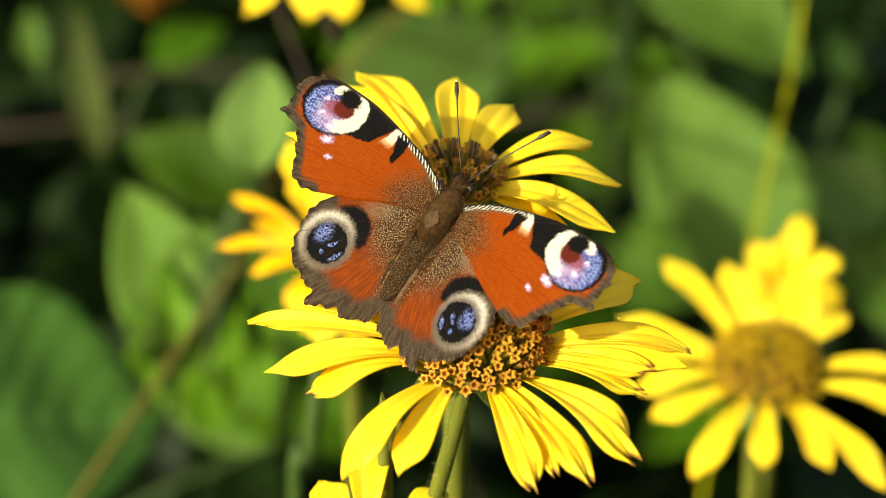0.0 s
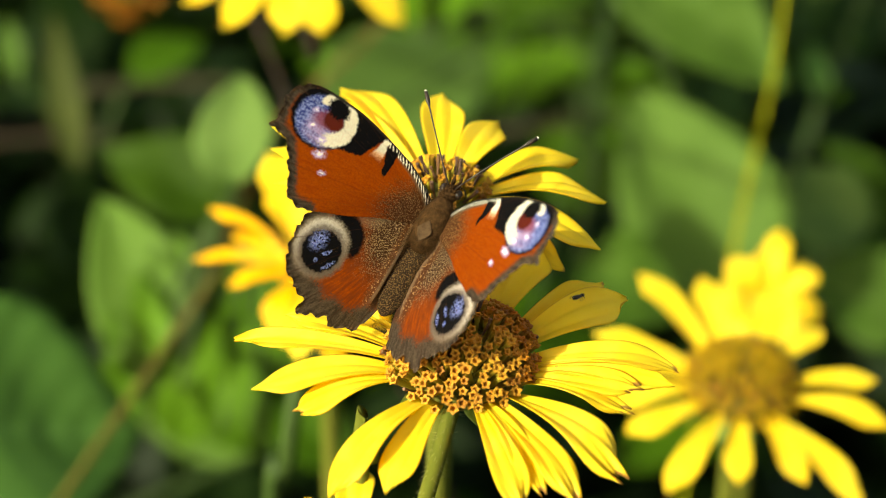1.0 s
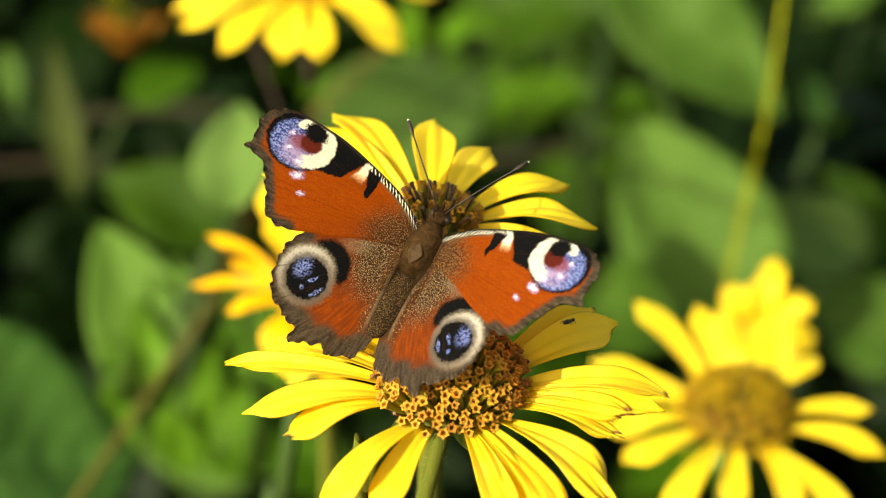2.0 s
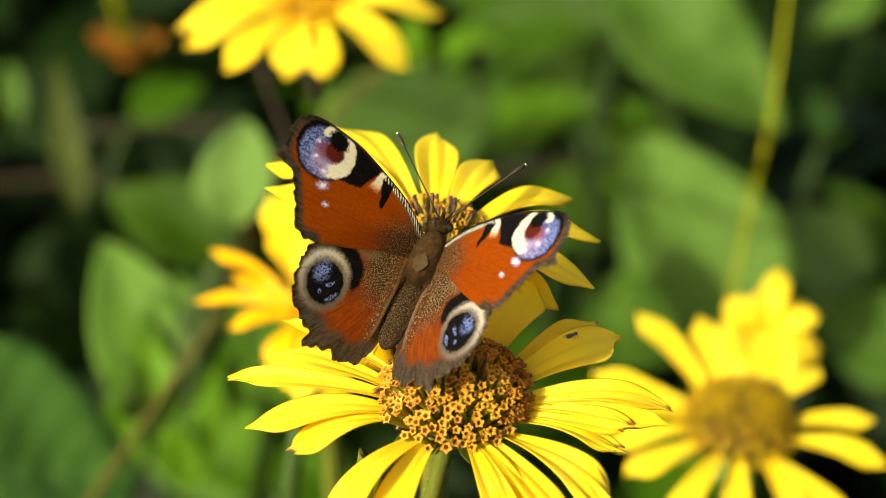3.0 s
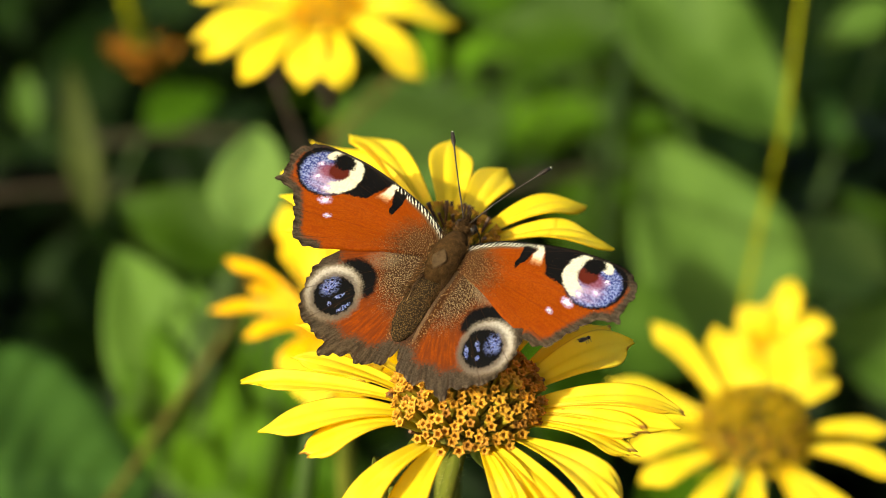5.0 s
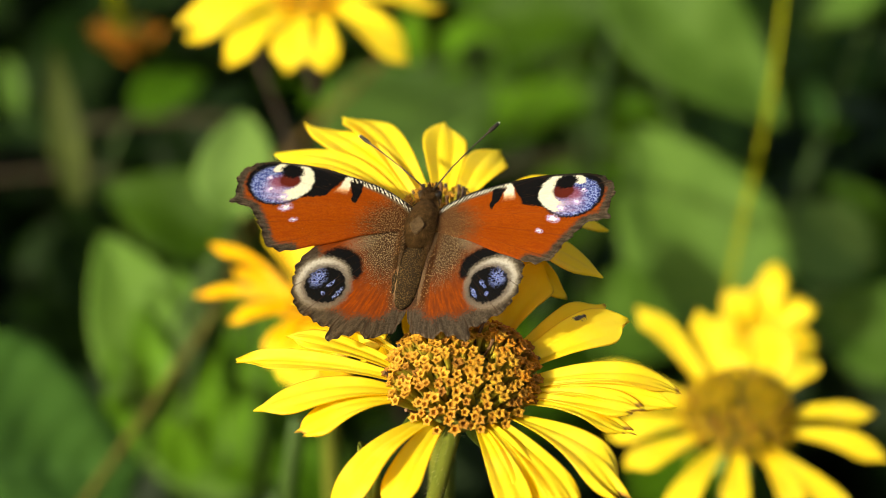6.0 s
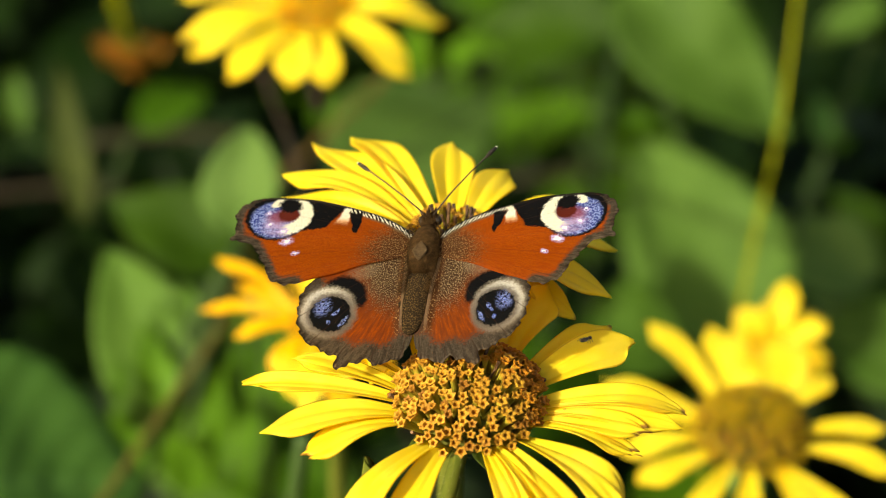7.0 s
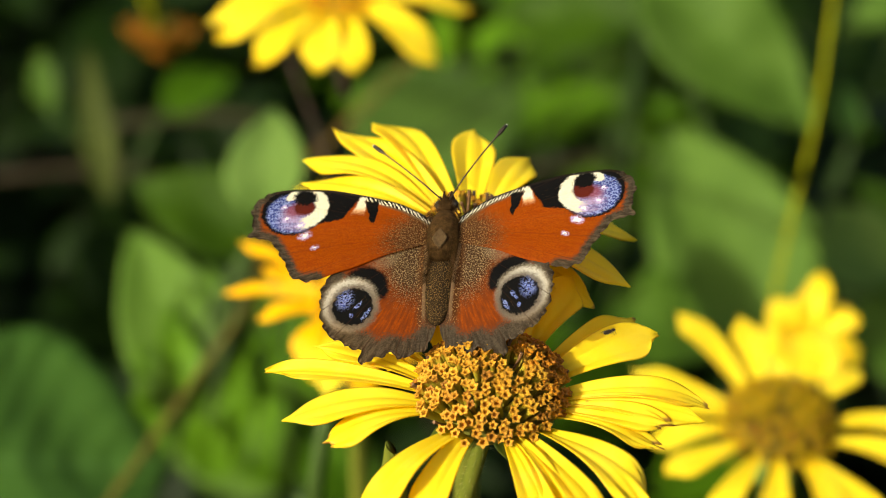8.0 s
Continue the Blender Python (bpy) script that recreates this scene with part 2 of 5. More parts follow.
        c = n.mix(n.m("MULTIPLY", spot, n.m("MULTIPLY", n.step(v, 0.9, 1.4), n.step(v, 5.1, 4.7))), c, black)
        inner = n.m("ADD", u, n.m("MULTIPLY", v, 0.62))
        floor = n.m("ADD", v, n.m("MULTIPLY", u, 0.21))
        bar = n.m("MULTIPLY", n.m("MULTIPLY", n.step(inner, 14.8, 15.2), n.step(floor, 4.3, 4.65)), n.step(u, 18.5, 17.5))
        c = n.mix(bar, c, black)
        # the eyespot: black rim, blue field, cream crescent, red pupil with black top
        c = n.mix(n.step(n.ellipse(u, v, 21.4, 3.05, 4.75, 4.2, 0), 1.03, 0.94), c, black)
        c = n.mix(n.step(n.ellipse(u, v, 21.4, 2.75, 4.0, 3.5, 0), 1.05, 0.90), c, blue)
        c = n.mix(n.m("MULTIPLY", n.step(n.ellipse(u, v, 20.6, 1.9, 2.7, 2.2, -8), 1.35, 0.55), n.m("ADD", 0.3, n.m("MULTIPLY", n.step(streak, 0.4, 0.6), 0.35))), c, (0.40, 0.26, 0.44))
        whole = n.ellipse(u, v, 20.4, 3.75, 4.3, 3.85, 0)
        within = n.ellipse(u, v, 20.9, 4.0, 2.6, 2.55, 0)
        c = n.mix(n.m("MULTIPLY", n.m("MULTIPLY", n.step(whole, 1.03, 0.95), n.step(within, 0.9, 1.05)), n.step(n.m("ADD", u, n.m("MULTIPLY", speck, 1.2)), 21.4, 19.7)), c, cream)
        c = n.mix(n.step(n.ellipse(u, v, 21.6, 5.95, 1.45, 0.75, -38), 1.15, 0.75), c, cream)
        c = n.mix(n.m("MULTIPLY", n.step(n.ellipse(u, v, 20.7, 3.3, 2.3, 1.3, -12), 1.25, 0.5), 0.75), c, (0.17, 0.020, 0.026))
        c = n.mix(n.step(n.ellipse(u, v, 19.75, 3.75, 1.65, 1.5, -8), 1.15, 0.8), c, (0.075, 0.010, 0.006))
        c = n.mix(n.step(n.m("ADD", n.ellipse(u, v, 19.85, 5.5, 1.75, 1.4, 6), n.m("MULTIPLY", n.m("SUBTRACT", speck, 0.5), 0.6)), 1.12, 0.80), c, black)
        c = n.mix(n.m("MULTIPLY", n.m("MULTIPLY", n.step(ridge, 0.42, 0.2), n.step(u, 15.0, 17.0)), n.step(grain, 0.3, 0.55)), c, (0.030, 0.020, 0.014))
        for cu, cv, r in ((22.85, 3.75, 0.46), (22.2, 1.65, 0.50), (20.1, 0.6, 0.62), (19.1, -1.15, 0.78), (17.45, -3.2, 0.46)):
            c = n.mix(n.m("MULTIPLY", n.step(n.ellipse(u, v, cu, cv, r * 1.45, r * 0.85, -20), 1.25, 0.6), n.step(speck, 0.34, 0.52)), c, (0.40, 0.32, 0.56))
            c = n.mix(n.step(n.ellipse(u, v, cu, cv, r * 0.75, r * 0.42, -20), 1.2, 0.6), c, white)
        edge_black = n.m("MULTIPLY", n.step(ridge, 0.5, 0.25), n.step(u, 10.5, 12.5))
        c = n.mix(n.m("MULTIPLY", edge_black, 0.85), c, (0.014, 0.010, 0.008))
        spread = 17.0
    else:
        c = n.mix(n.m("MULTIPLY", n.step(streak, 0.25, 0.62), 0.66), orange, (0.085, 0.020, 0.006))
        dust = n.ellipse(u, v, 3.4, -5.0, 4.2, 6.2, -10)
        c = n.mix(n.m("MULTIPLY", n.step(n.m("ADD", dust, n.m("ADD", n.m("MULTIPLY", speck, 1.0), n.m("MULTIPLY", n.m("SUBTRACT", streak, 0.5), 0.5))), 1.95, 1.0), 0.95), c, gold_pale)
        # rusty strip with sparse golden dots along the body
        rust = n.mix(n.step(n.noise(p, 3900, 2, 0.6), 0.58, 0.62), (0.060, 0.021, 0.007), (0.30, 0.17, 0.07))
        c = n.mix(n.m("MULTIPLY", n.m("MULTIPLY", n.step(n.m("ADD", u, n.m("MULTIPLY", speck, 0.8)), 3.3, 2.3), n.step(v, -17.0, -14.0)), 0.9), c, rust)
        c = n.mix(n.step(n.m("ADD", margin, n.m("MULTIPLY", n.m("SUBTRACT", speck, 0.5), 1.4)), 3.6, 2.0), c, brown)
        c = n.mix(n.m("MULTIPLY", n.m("MULTIPLY", n.step(u0, 1.3, 1.0), n.step(v, -16.0, -14.0)), 0.85), c, (0.036, 0.020, 0.012))
        c = n.mix(n.m("MULTIPLY", n.m("MULTIPLY", n.m("MULTIPLY", n.step(u0, 1.75, 1.5), n.step(u0, 1.05, 1.25)), n.step(v, -15.5, -13.5)), 0.75), c, (0.15, 0.095, 0.055))
        # greyish haze by the forewing, black patch, pale ring with its dark blue-dusted eye
        c = n.mix(n.m("MULTIPLY", n.step(n.ellipse(u, v, 7.4, -4.4, 2.6, 1.5, -25), 1.3, 0.5), n.m("MULTIPLY", n.step(grain, 0.3, 0.6), 0.35)), c, (0.24, 0.19, 0.13))
        patch = n.ellipse(u, v, 10.0, -9.2, 3.5, 3.9, 0)
        c = n.mix(n.m("MULTIPLY", n.step(patch, 1.08, 0.86), n.step(v, -11.6, -10.2)), c, black)
        rr = n.ellipse(u, v, 12.0, -11.75, 4.2, 4.75, 0)
        soft = n.m("ADD", rr, n.m("MULTIPLY", n.m("SUBTRACT", n.m("ADD", speck, grain), 1.0), 0.12))
        up = n.step(n.m("ADD", v, n.m("MULTIPLY", u, 0.15)), -14.8, -9.2)
        pale = n.mix(up, n.mix(n.step(grain, 0.3, 0.7), (0.190, 0.140, 0.098), (0.135, 0.098, 0.068)), n.mix(n.step(grain, 0.3, 0.7), (0.55, 0.54, 0.53), (0.45, 0.435, 0.42)))
        eye = n.ellipse(u, v, 11.65, -12.05, 2.95, 3.05, 20)
        pale = n.mix(n.m("MULTIPLY", n.step(eye, 1.50, 1.12), 0.55), pale, (0.36, 0.30, 0.25))
        pale = n.mix(n.m("MULTIPLY", n.step(soft, 0.72, 0.98), 0.88), pale, n.mix(up, (0.10, 0.072, 0.05), (0.25, 0.20, 0.15)))
        c = n.mix(n.step(soft, 1.08, 0.82), c, pale)
        c = n.mix(n.m("MULTIPLY", n.step(n.m("ADD", eye, n.m("MULTIPLY", n.m("SUBTRACT", speck, 0.5), 0.25)), 1.42, 1.04), 0.82), c, (0.060, 0.042, 0.034))
        c = n.mix(n.step(n.m("ADD", eye, n.m("MULTIPLY", n.m("SUBTRACT", grain, 0.5), 0.12)), 1.05, 0.93), c, black)
        lobes = n.m("MULTIPLY", n.step(n.ellipse(u, v, 12.75, -10.9, 1.2, 1.65, 14), 1.3, 0.35), n.step(n.m("ADD", speck, n.m("MULTIPLY", streak, 0.35)), 0.58, 0.70))
        bars = n.step(n.ellipse(u, v, 10.9, -12.0, 0.24, 0.85, 34), 1.3, 0.7)
        bars = n.m("MAXIMUM", bars, n.step(n.ellipse(u, v, 11.8, -13.55, 0.28, 0.36, 20), 1.3, 0.7))
        bars = n.m("MAXIMUM", bars, n.step(n.ellipse(u, v, 9.7, -13.35, 0.26, 1.05, 34), 1.3, 0.7))
        lobes = n.m("MAXIMUM", lobes, n.m("MULTIPLY", bars, n.step(speck, 0.40, 0.50)))
        c = n.mix(lobes, c, n.mix(n.step(grain, 0.35, 0.65), (0.04, 0.060, 0.28), (0.22, 0.27, 0.56)))
        spread = 15.0
    # veins run out from the wing's root
    vein = n.step(n.m("ABSOLUTE", n.m("SINE", n.m("MULTIPLY", way, spread))), 0.09, 0.02)
    c = n.mix(n.m("MULTIPLY", n.m("MULTIPLY", vein, n.step(margin, 3.0, 1.0)), 0.5), c, (0.02, 0.012, 0.008))
    c = n.mix(n.m("MULTIPLY", n.step(n.attr("margin"), 0.5, 0.15), n.m("MULTIPLY", n.step(streak, 0.42, 0.6), 0.45)), c, (0.17, 0.125, 0.09))
    c = n.mix(n.m("MULTIPLY", vein, 0.16), c, (0.06, 0.020, 0.008))
    # rubbed hair-thin streaks
    worn = n.noise(n.vec(n.m("MULTIPLY", way, 150), n.m("MULTIPLY", far, 0.5), 3.0), 1.0, 2)
    c = n.mix(n.m("MULTIPLY", n.step(worn, 0.66, 0.74), 0.12), c, (0.46, 0.20, 0.07))
    # scattered grains of pale pollen
    grains = n.cells(p, 900)
    c = n.mix(n.m("MULTIPLY", n.step(grains[0], 0.045, 0.02), n.m("MULTIPLY", n.step(grains[1], 0.90, 0.92), 0.5)), c, (0.75, 0.68, 0.55))
    n.colour(c)
    n.bsdf.inputs["Specular IOR Level"].default_value = 0.08
    n.bump(n.m("ADD", n.m("MULTIPLY", vein, 0.5), n.m("MULTIPLY", grain, 0.8)), 0.5, 0.00012)
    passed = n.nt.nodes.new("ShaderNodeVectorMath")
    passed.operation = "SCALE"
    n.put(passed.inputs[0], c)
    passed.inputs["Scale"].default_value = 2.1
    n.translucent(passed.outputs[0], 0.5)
    return n.mat


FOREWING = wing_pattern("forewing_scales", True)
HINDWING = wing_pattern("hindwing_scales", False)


def underwing_material():
    n = Nodes("wing_underside", 0.7)
    f = n.noise(n.coords("Object"), 900, 4)
    n.colour(n.mix(n.step(f, 0.3, 0.7), (0.018, 0.013, 0.011), (0.060, 0.044, 0.036)))
    n.bsdf.inputs["Specular IOR Level"].default_value = 0.15
    n.bump(f, 0.5, 0.0002)
    n.translucent((1.0, 0.92, 0.55), 0.96)
    return n.mat


UNDERWING = underwing_material()
FUR = plain_material("brown_fur", (0.022, 0.011, 0.004), (0.040, 0.020, 0.007), 1500, 0.9, 1, 0, 0.05)
FUR_GOLD = plain_material("golden_fur", (0.028, 0.014, 0.005), (0.058, 0.029, 0.010), 1500, 0.9, 1, 0, 0.05)


def abdomen_material():
    n = Nodes("abdomen_scales", 0.9)
    p = n.coords("Object")
    f = n.noise(p, 6800, 2, 0.6)
    n.colour(n.mix(n.step(f, 0.54, 0.61), (0.011, 0.006, 0.003), (0.095, 0.055, 0.021)))
    n.bsdf.inputs["Specular IOR Level"].default_value = 0.05
    n.bump(f, 0.5, 0.0002)
    return n.mat


ABDOMEN = abdomen_material()
BACK_PLATE = plain_material("back_plate", (0.034, 0.019, 0.009), (0.056, 0.034, 0.017), 1500, 0.8, 1, 0, 0.05)
CHITIN = plain_material("dark_chitin", (0.012, 0.009, 0.008), (0.035, 0.024, 0.018), 1500, 0.35)
PALE_TIP = plain_material("pale_tip", (0.60, 0.56, 0.42), (0.70, 0.66, 0.52), 1500, 0.5)


# ---- mesh helpers ----
def mesh_object(name, verts, faces, mats, parent=None, label="", uv=None, smooth=True, slots=None, layers=None):
    me = bpy.data.meshes.new(name)
    me.from_pydata([tuple(v) for v in verts], [], [tuple(f) for f in faces])
    for m in mats if isinstance(mats, (list, tuple)) else [mats]:
        me.materials.append(m)
    if uv is not None:
        lay = me.uv_layers.new(name="UVMap")
        for loop in me.loops:
            lay.data[loop.index].uv = uv[loop.vertex_index]
    if slots is not None:
        for poly, s in zip(me.polygons, slots):
            poly.material_index = s
    for key, values in (layers or {}).items():
        a = me.attributes.new(key, "FLOAT", "POINT")
        a.data.foreach_set("value", [float(x) for x in values])
    if smooth:
        me.polygons.foreach_set("use_smooth", [True] * len(me.polygons))
    me.update()
    ob = new(name, me)
    if parent:
        ob.parent = parent
    if label:
        tagged(ob, label)
    return ob


def thing(name, place, label, category, group="", kind=""):
    ob = new(name)
    ob.empty_display_size = 0.01
    ob.matrix_basis = Matrix.Translation(place)
    return tagged(ob, label, category, group, kind)


def join(pieces):
    """Several (verts, faces) as one."""
    verts, faces = [], []
    for v, f in pieces:
        k = len(verts)
        verts += list(v)
        faces += [tuple(i + k for i in q) for q in f]
    return verts, faces


def tube(points, radii, sides=8):
    """A round bar along points, closed at both ends."""
    points = [Vector(p) for p in points]
    verts, faces = [], []
    for i, p in enumerate(points):
        d = (points[min(i + 1, len(points) - 1)] - points[max(i - 1, 0)]).normalized()
        a = d.orthogonal().normalized() if i == 0 else (last - d * last.dot(d)).normalized()
        last, b = a, d.cross(a)
        for k in range(sides):
            w = 2 * math.pi * k / sides
            verts.append(p + (a * math.cos(w) + b * math.sin(w)) * radii[i])
    for i in range(len(points) - 1):
        for k in range(sides):
            k2 = (k + 1) % sides
            faces.append((i * sides + k, i * sides + k2, (i + 1) * sides + k2, (i + 1) * sides + k))
    faces.append(tuple(range(sides - 1, -1, -1)))
    faces.append(tuple((len(points) - 1) * sides + k for k in range(sides)))
    return verts, faces


def curve_points(a, b, bend, n=10):
    """Points from a to b that bow by the vector bend in the middle."""
    a, b, bend = Vector(a), Vector(b), Vector(bend)
    return [a.lerp(b, i / (n - 1)) + bend * math.sin(math.pi * i / (n - 1)) for i in range(n)]


def blob(radii, centre=(0, 0, 0), rings=12, sides=18, shape=None):
    """A round body; shape(s, w) scales the ring at s from 0 (tail) to 1 (front)."""
    verts, faces = [], []
    for i in range(rings + 1):
        s = i / rings
        a = math.pi * s
        for k in range(sides):
            w = 2 * math.pi * k / sides
            f = shape(s, w) if shape else 1
            verts.append(Vector((centre[0] + radii[0] * math.sin(a) * math.cos(w) * f, centre[1] - radii[1] * math.cos(a), centre[2] + radii[2] * math.sin(a) * math.sin(w) * f)))
    for i in range(rings):
        for k in range(sides):
            k2 = (k + 1) % sides
            faces.append((i * sides + k, i * sides + k2, (i + 1) * sides + k2, (i + 1) * sides + k))
    return verts, faces


def hairs(rnd, count, spots, length, lean):
    """Fine short hairs: thin tapering three-sided spikes; spots() gives a place and its outward way."""
    pieces = []
    for _ in range(count):
        p, d = spots(rnd)
        L = length * rnd.uniform(0.6, 1.3)
        tip = p + (d + Vector(lean) + Vector((rnd.uniform(-.3, .3), rnd.uniform(-.3, .3), rnd.uniform(-.3, .3)))).normalized() * L
        a = d.orthogonal().normalized() * 0.00004
        b = d.cross(a).normalized() * 0.00004
        pieces.append(([p + a, p - a * 0.5 + b, p - a * 0.5 - b, tip], [(0, 1, 3), (1, 2, 3), (2, 0, 3)]))
    return join(pieces)


def blade(length, width, profile, height, na=14, nb=8, thick=0.0002, jag=None):
    """A thin solid blade along +x from the origin, its upper side up; profile(s) is the half width's share, height(s, w) its rise."""
    top, uv = [], []
    for i in range(na + 1):
        s = i / na
        for j in range(nb + 1):
            w = 2 * j / nb - 1
            x = s * length
            if jag:
                x -= jag(w) * length * max(0.0, (s - 0.6) / 0.4)
            top.append(Vector((x, w * width / 2 * profile(s), height(s, w))))
            uv.append((s, j / nb))
    n = len(top)
    low = [v - Vector((0, 0, thick)) for v in top]
    faces = []
    row = nb + 1
    for i in range(na):
        for j in range(nb):
            a, b, c, d = i * row + j, (i + 1) * row + j, (i + 1) * row + j + 1, i * row + j + 1
            faces.append((a, b, c, d))
            faces.append((a + n, d + n, c + n, b + n))
    rim = [i * row for i in range(na + 1)] + [na * row + j for j in range(1, nb + 1)] + [i * row + nb for i in range(na - 1, -1, -1)] + [j for j in range(nb - 1, 0, -1)]
    for a, b in zip(rim, rim[1:] + rim[:1]):
        faces.append((b, a, a + n, b + n))
    return top + low, faces, uv + uv


def petal_profile(s):
    """A rounded, tapering end."""
    return (0.30 + 1.10 * s) * (1 - 0.90 * s ** 7)


def lens_profile(s):
    """Widest before its pointed end."""
    return (0.30 + 1.10 * s) * (1 - 0.92 * s ** 4)


def blunt_profile(s):
    """A broad, broken-off end."""
    return (0.30 + 1.10 * s) * (1 - 0.70 * s ** 7)


def leaf_profile(s):
    return max(0.015, math.sin(math.pi * min(1.0, s ** 0.72)) ** 0.85)


def petal(parent, head, r0, r1, az, width, lift=0.0, arch=0.10, droop=0.0, cup=0.12, fold=0.0, twist=0.0, notch=0.05, mat=None, seed=0, label=""):
    """One ray floret on a head; r0, r1, width in millimetres, az in degrees round the head, lift in degrees."""
    rnd = random.Random(seed)
    length, w_m = (r1 - r0) * MM, width * MM
    ph, side, slant = rnd.uniform(0, 6), rnd.uniform(-0.05, 0.05), rnd.uniform(-0.05, 0.05)

    def height(s, w):
        z = arch * length * math.sin(math.pi * s * 0.9) - droop * length * s * s
        z += cup * w_m * (w * w - 0.3) * math.sin(math.pi * min(1, s + 0.15))
        z += fold * w_m * abs(w + 0.15) * s
        z += 0.012 * w_m * math.cos(w * 7.5) * math.sin(math.pi * s)
        z -= 0.026 * w_m * (math.exp(-((w - 0.32 - 0.1 * side) / 0.10) ** 2) + math.exp(-((w + 0.38) / 0.10) ** 2)) * math.sin(math.pi * s ** 0.8)
        z += 0.03 * length * math.sin(5 * s + ph) * s + 0.05 * w_m * w * math.sin(4 * s + 2 * ph)
        return z

    def jag(w):
        return notch * (abs(math.sin(3.1 * w + ph)) + 0.5 * abs(math.sin(7.3 * w + 2 * ph))) + slant * w + 0.05 * w * w

    verts, faces, uv = blade(length, w_m, blunt_profile if notch > 0.05 else lens_profile if notch < 0.015 else petal_profile, height, 16, 20, 0.00022, jag)
    m = head @ pose(0, 0, 0, 0, 0, az) @ pose(r0 * MM, 0, 0, 0, -lift, 0) @ pose(0, 0, 0, twist, 0, 0)
    out = []
    for v in verts:
        v = v.copy()
        v.y += side * length * (v.x / length) ** 2
        out.append(m @ v)
    return mesh_object("petal", out, faces, mat or PETAL, parent, label, uv)


def floret_mesh(mat):
    """A little five-lobed tube flower, opening upwards."""
    verts, faces, tall, throat = [], [], [], []
    def ring(r, z, t, lobe=0.0):
        for k in range(10):
            w = 2 * math.pi * k / 10
            rr = r * (1 + lobe * (1 if k % 2 == 0 else -1))
            verts.append((rr * math.cos(w) * MM, rr * math.sin(w) * MM, (z + (0.12 if lobe and k % 2 == 0 else 0)) * MM))
            tall.append(max(0, z) / 2.4)
            throat.append(t)
    ring(0.36, -2.4, 0)
    ring(0.44, 0.5, 0)
    ring(0.52, 1.5, 0)
    ring(0.68, 2.05, 0, 0.22)
    ring(0.36, 1.98, 0.35, 0.10)
    ring(0.16, 1.35, 1.0)
    for i in range(5):
        for k in range(10):
            k2 = (k + 1) % 10
            faces.append((i * 10 + k, i * 10 + k2, (i + 1) * 10 + k2, (i + 1) * 10 + k))
    faces.append(tuple(range(50, 60)))
    me = bpy.data.meshes.new("floret")
    me.from_pydata(verts, [], faces)
    me.materials.append(mat)
    for key, values in (("height", tall), ("throat", throat)):
        a = me.attributes.new(key, "FLOAT", "POINT")
        a.data.foreach_set("value", values)
    return me


def stamen_mesh():
    v, f = tube([(0, 0, -0.0006), (0.0001, 0, 0.0014), (0.0001, 0.0001, 0.0028)], [0.0002, 0.00024, 0.0003], 6)
    me = bpy.data.meshes.new("stamen")
    me.from_pydata(v, [], f)
    me.materials.append(STAMEN)
    return me


FLORET_MESH, OLIVE_MESH, RUST_MESH, YELLOW_MESH, STAMEN_MESH = floret_mesh(FLORET), floret_mesh(FLORET_OLIVE), floret_mesh(FLORET_RUST), floret_mesh(FLORET_YELLOW), stamen_mesh()


def flower_disc(parent, head, radius, rise, count, seed, dark=0.06, size=1.0, tag="domed golden disc of tube florets", kind_mesh=None, cleft=False):
    """The domed middle: receptacle, with each floret on it; a cleft parts it, with browned florets beyond."""
    rnd = random.Random(seed)
    verts, faces = [], []
    def dome(q):
        return rise * math.sqrt(max(0.0, 1 - (q * 0.985) ** 2)) * MM
    for i in range(11):
        q = i / 10
        for k in range(28):
            w = 2 * math.pi * k / 28
            verts.append(head @ Vector((radius * 0.82 * q * math.cos(w) * MM, radius * 0.82 * q * math.sin(w) * MM, dome(q) - 0.0022)))
    for k in range(28):
        w = 2 * math.pi * k / 28
        verts.append(head @ Vector((radius * 0.55 * math.cos(w) * MM, radius * 0.55 * math.sin(w) * MM, -0.0045)))
    for i in range(11):
        for k in range(28):
            k2 = (k + 1) % 28
            faces.append((i * 28 + k, (i + 1) * 28 + k, (i + 1) * 28 + k2, i * 28 + k2))
    disc = mesh_object("disc", verts, faces, RECEPTACLE, parent, tag)
    for i in range(count):
        f = (i + 0.5) / count
        q = (0.45 * math.sqrt(f) + 0.55 * math.sqrt(2 * f - f * f)) * 1.01
        w = i * 2.399963 + rnd.uniform(-0.06, 0.06)
        q = q + rnd.uniform(-0.015, 0.015)
        x, y, z = radius * q * math.cos(w) * MM, radius * q * math.sin(w) * MM, dome(min(1.0, q)) - max(0.0, q - 0.96) * 0.014
        z += rnd.uniform(-0.0005, 0.0004)
        side = x * 0.92 + y * 0.39 - 0.0022
        if cleft and y > -0.003 and abs(side) < 0.0005:
            continue
        tip = math.degrees(math.atan2(q * 1.0, 1.15 * math.sqrt(max(0.02, 1 - q * q * 0.9)))) * 0.70
        s = size * rnd.uniform(0.84, 1.14) * (0.90 if q < 0.35 else 1.0)
        m = head @ Matrix.Translation((x, y, z - 0.0006)) @ pose(0, 0, 0, 0, 0, math.degrees(w)) @ pose(0, 0, 0, rnd.uniform(-12, 12), tip + rnd.uniform(-11, 11), 0) @ pose(0, 0, 0, 0, 0, rnd.uniform(0, 72)) @ Matrix.Scale(s, 4)
        ob = new("stamen", STAMEN_MESH) if rnd.random() < dark else new("floret", RUST_MESH if cleft and side > 0.0034 * rnd.uniform(0.6, 1.3) else kind_mesh or FLORET_MESH)
        ob.parent = disc
        ob.matrix_basis = m
    return disc


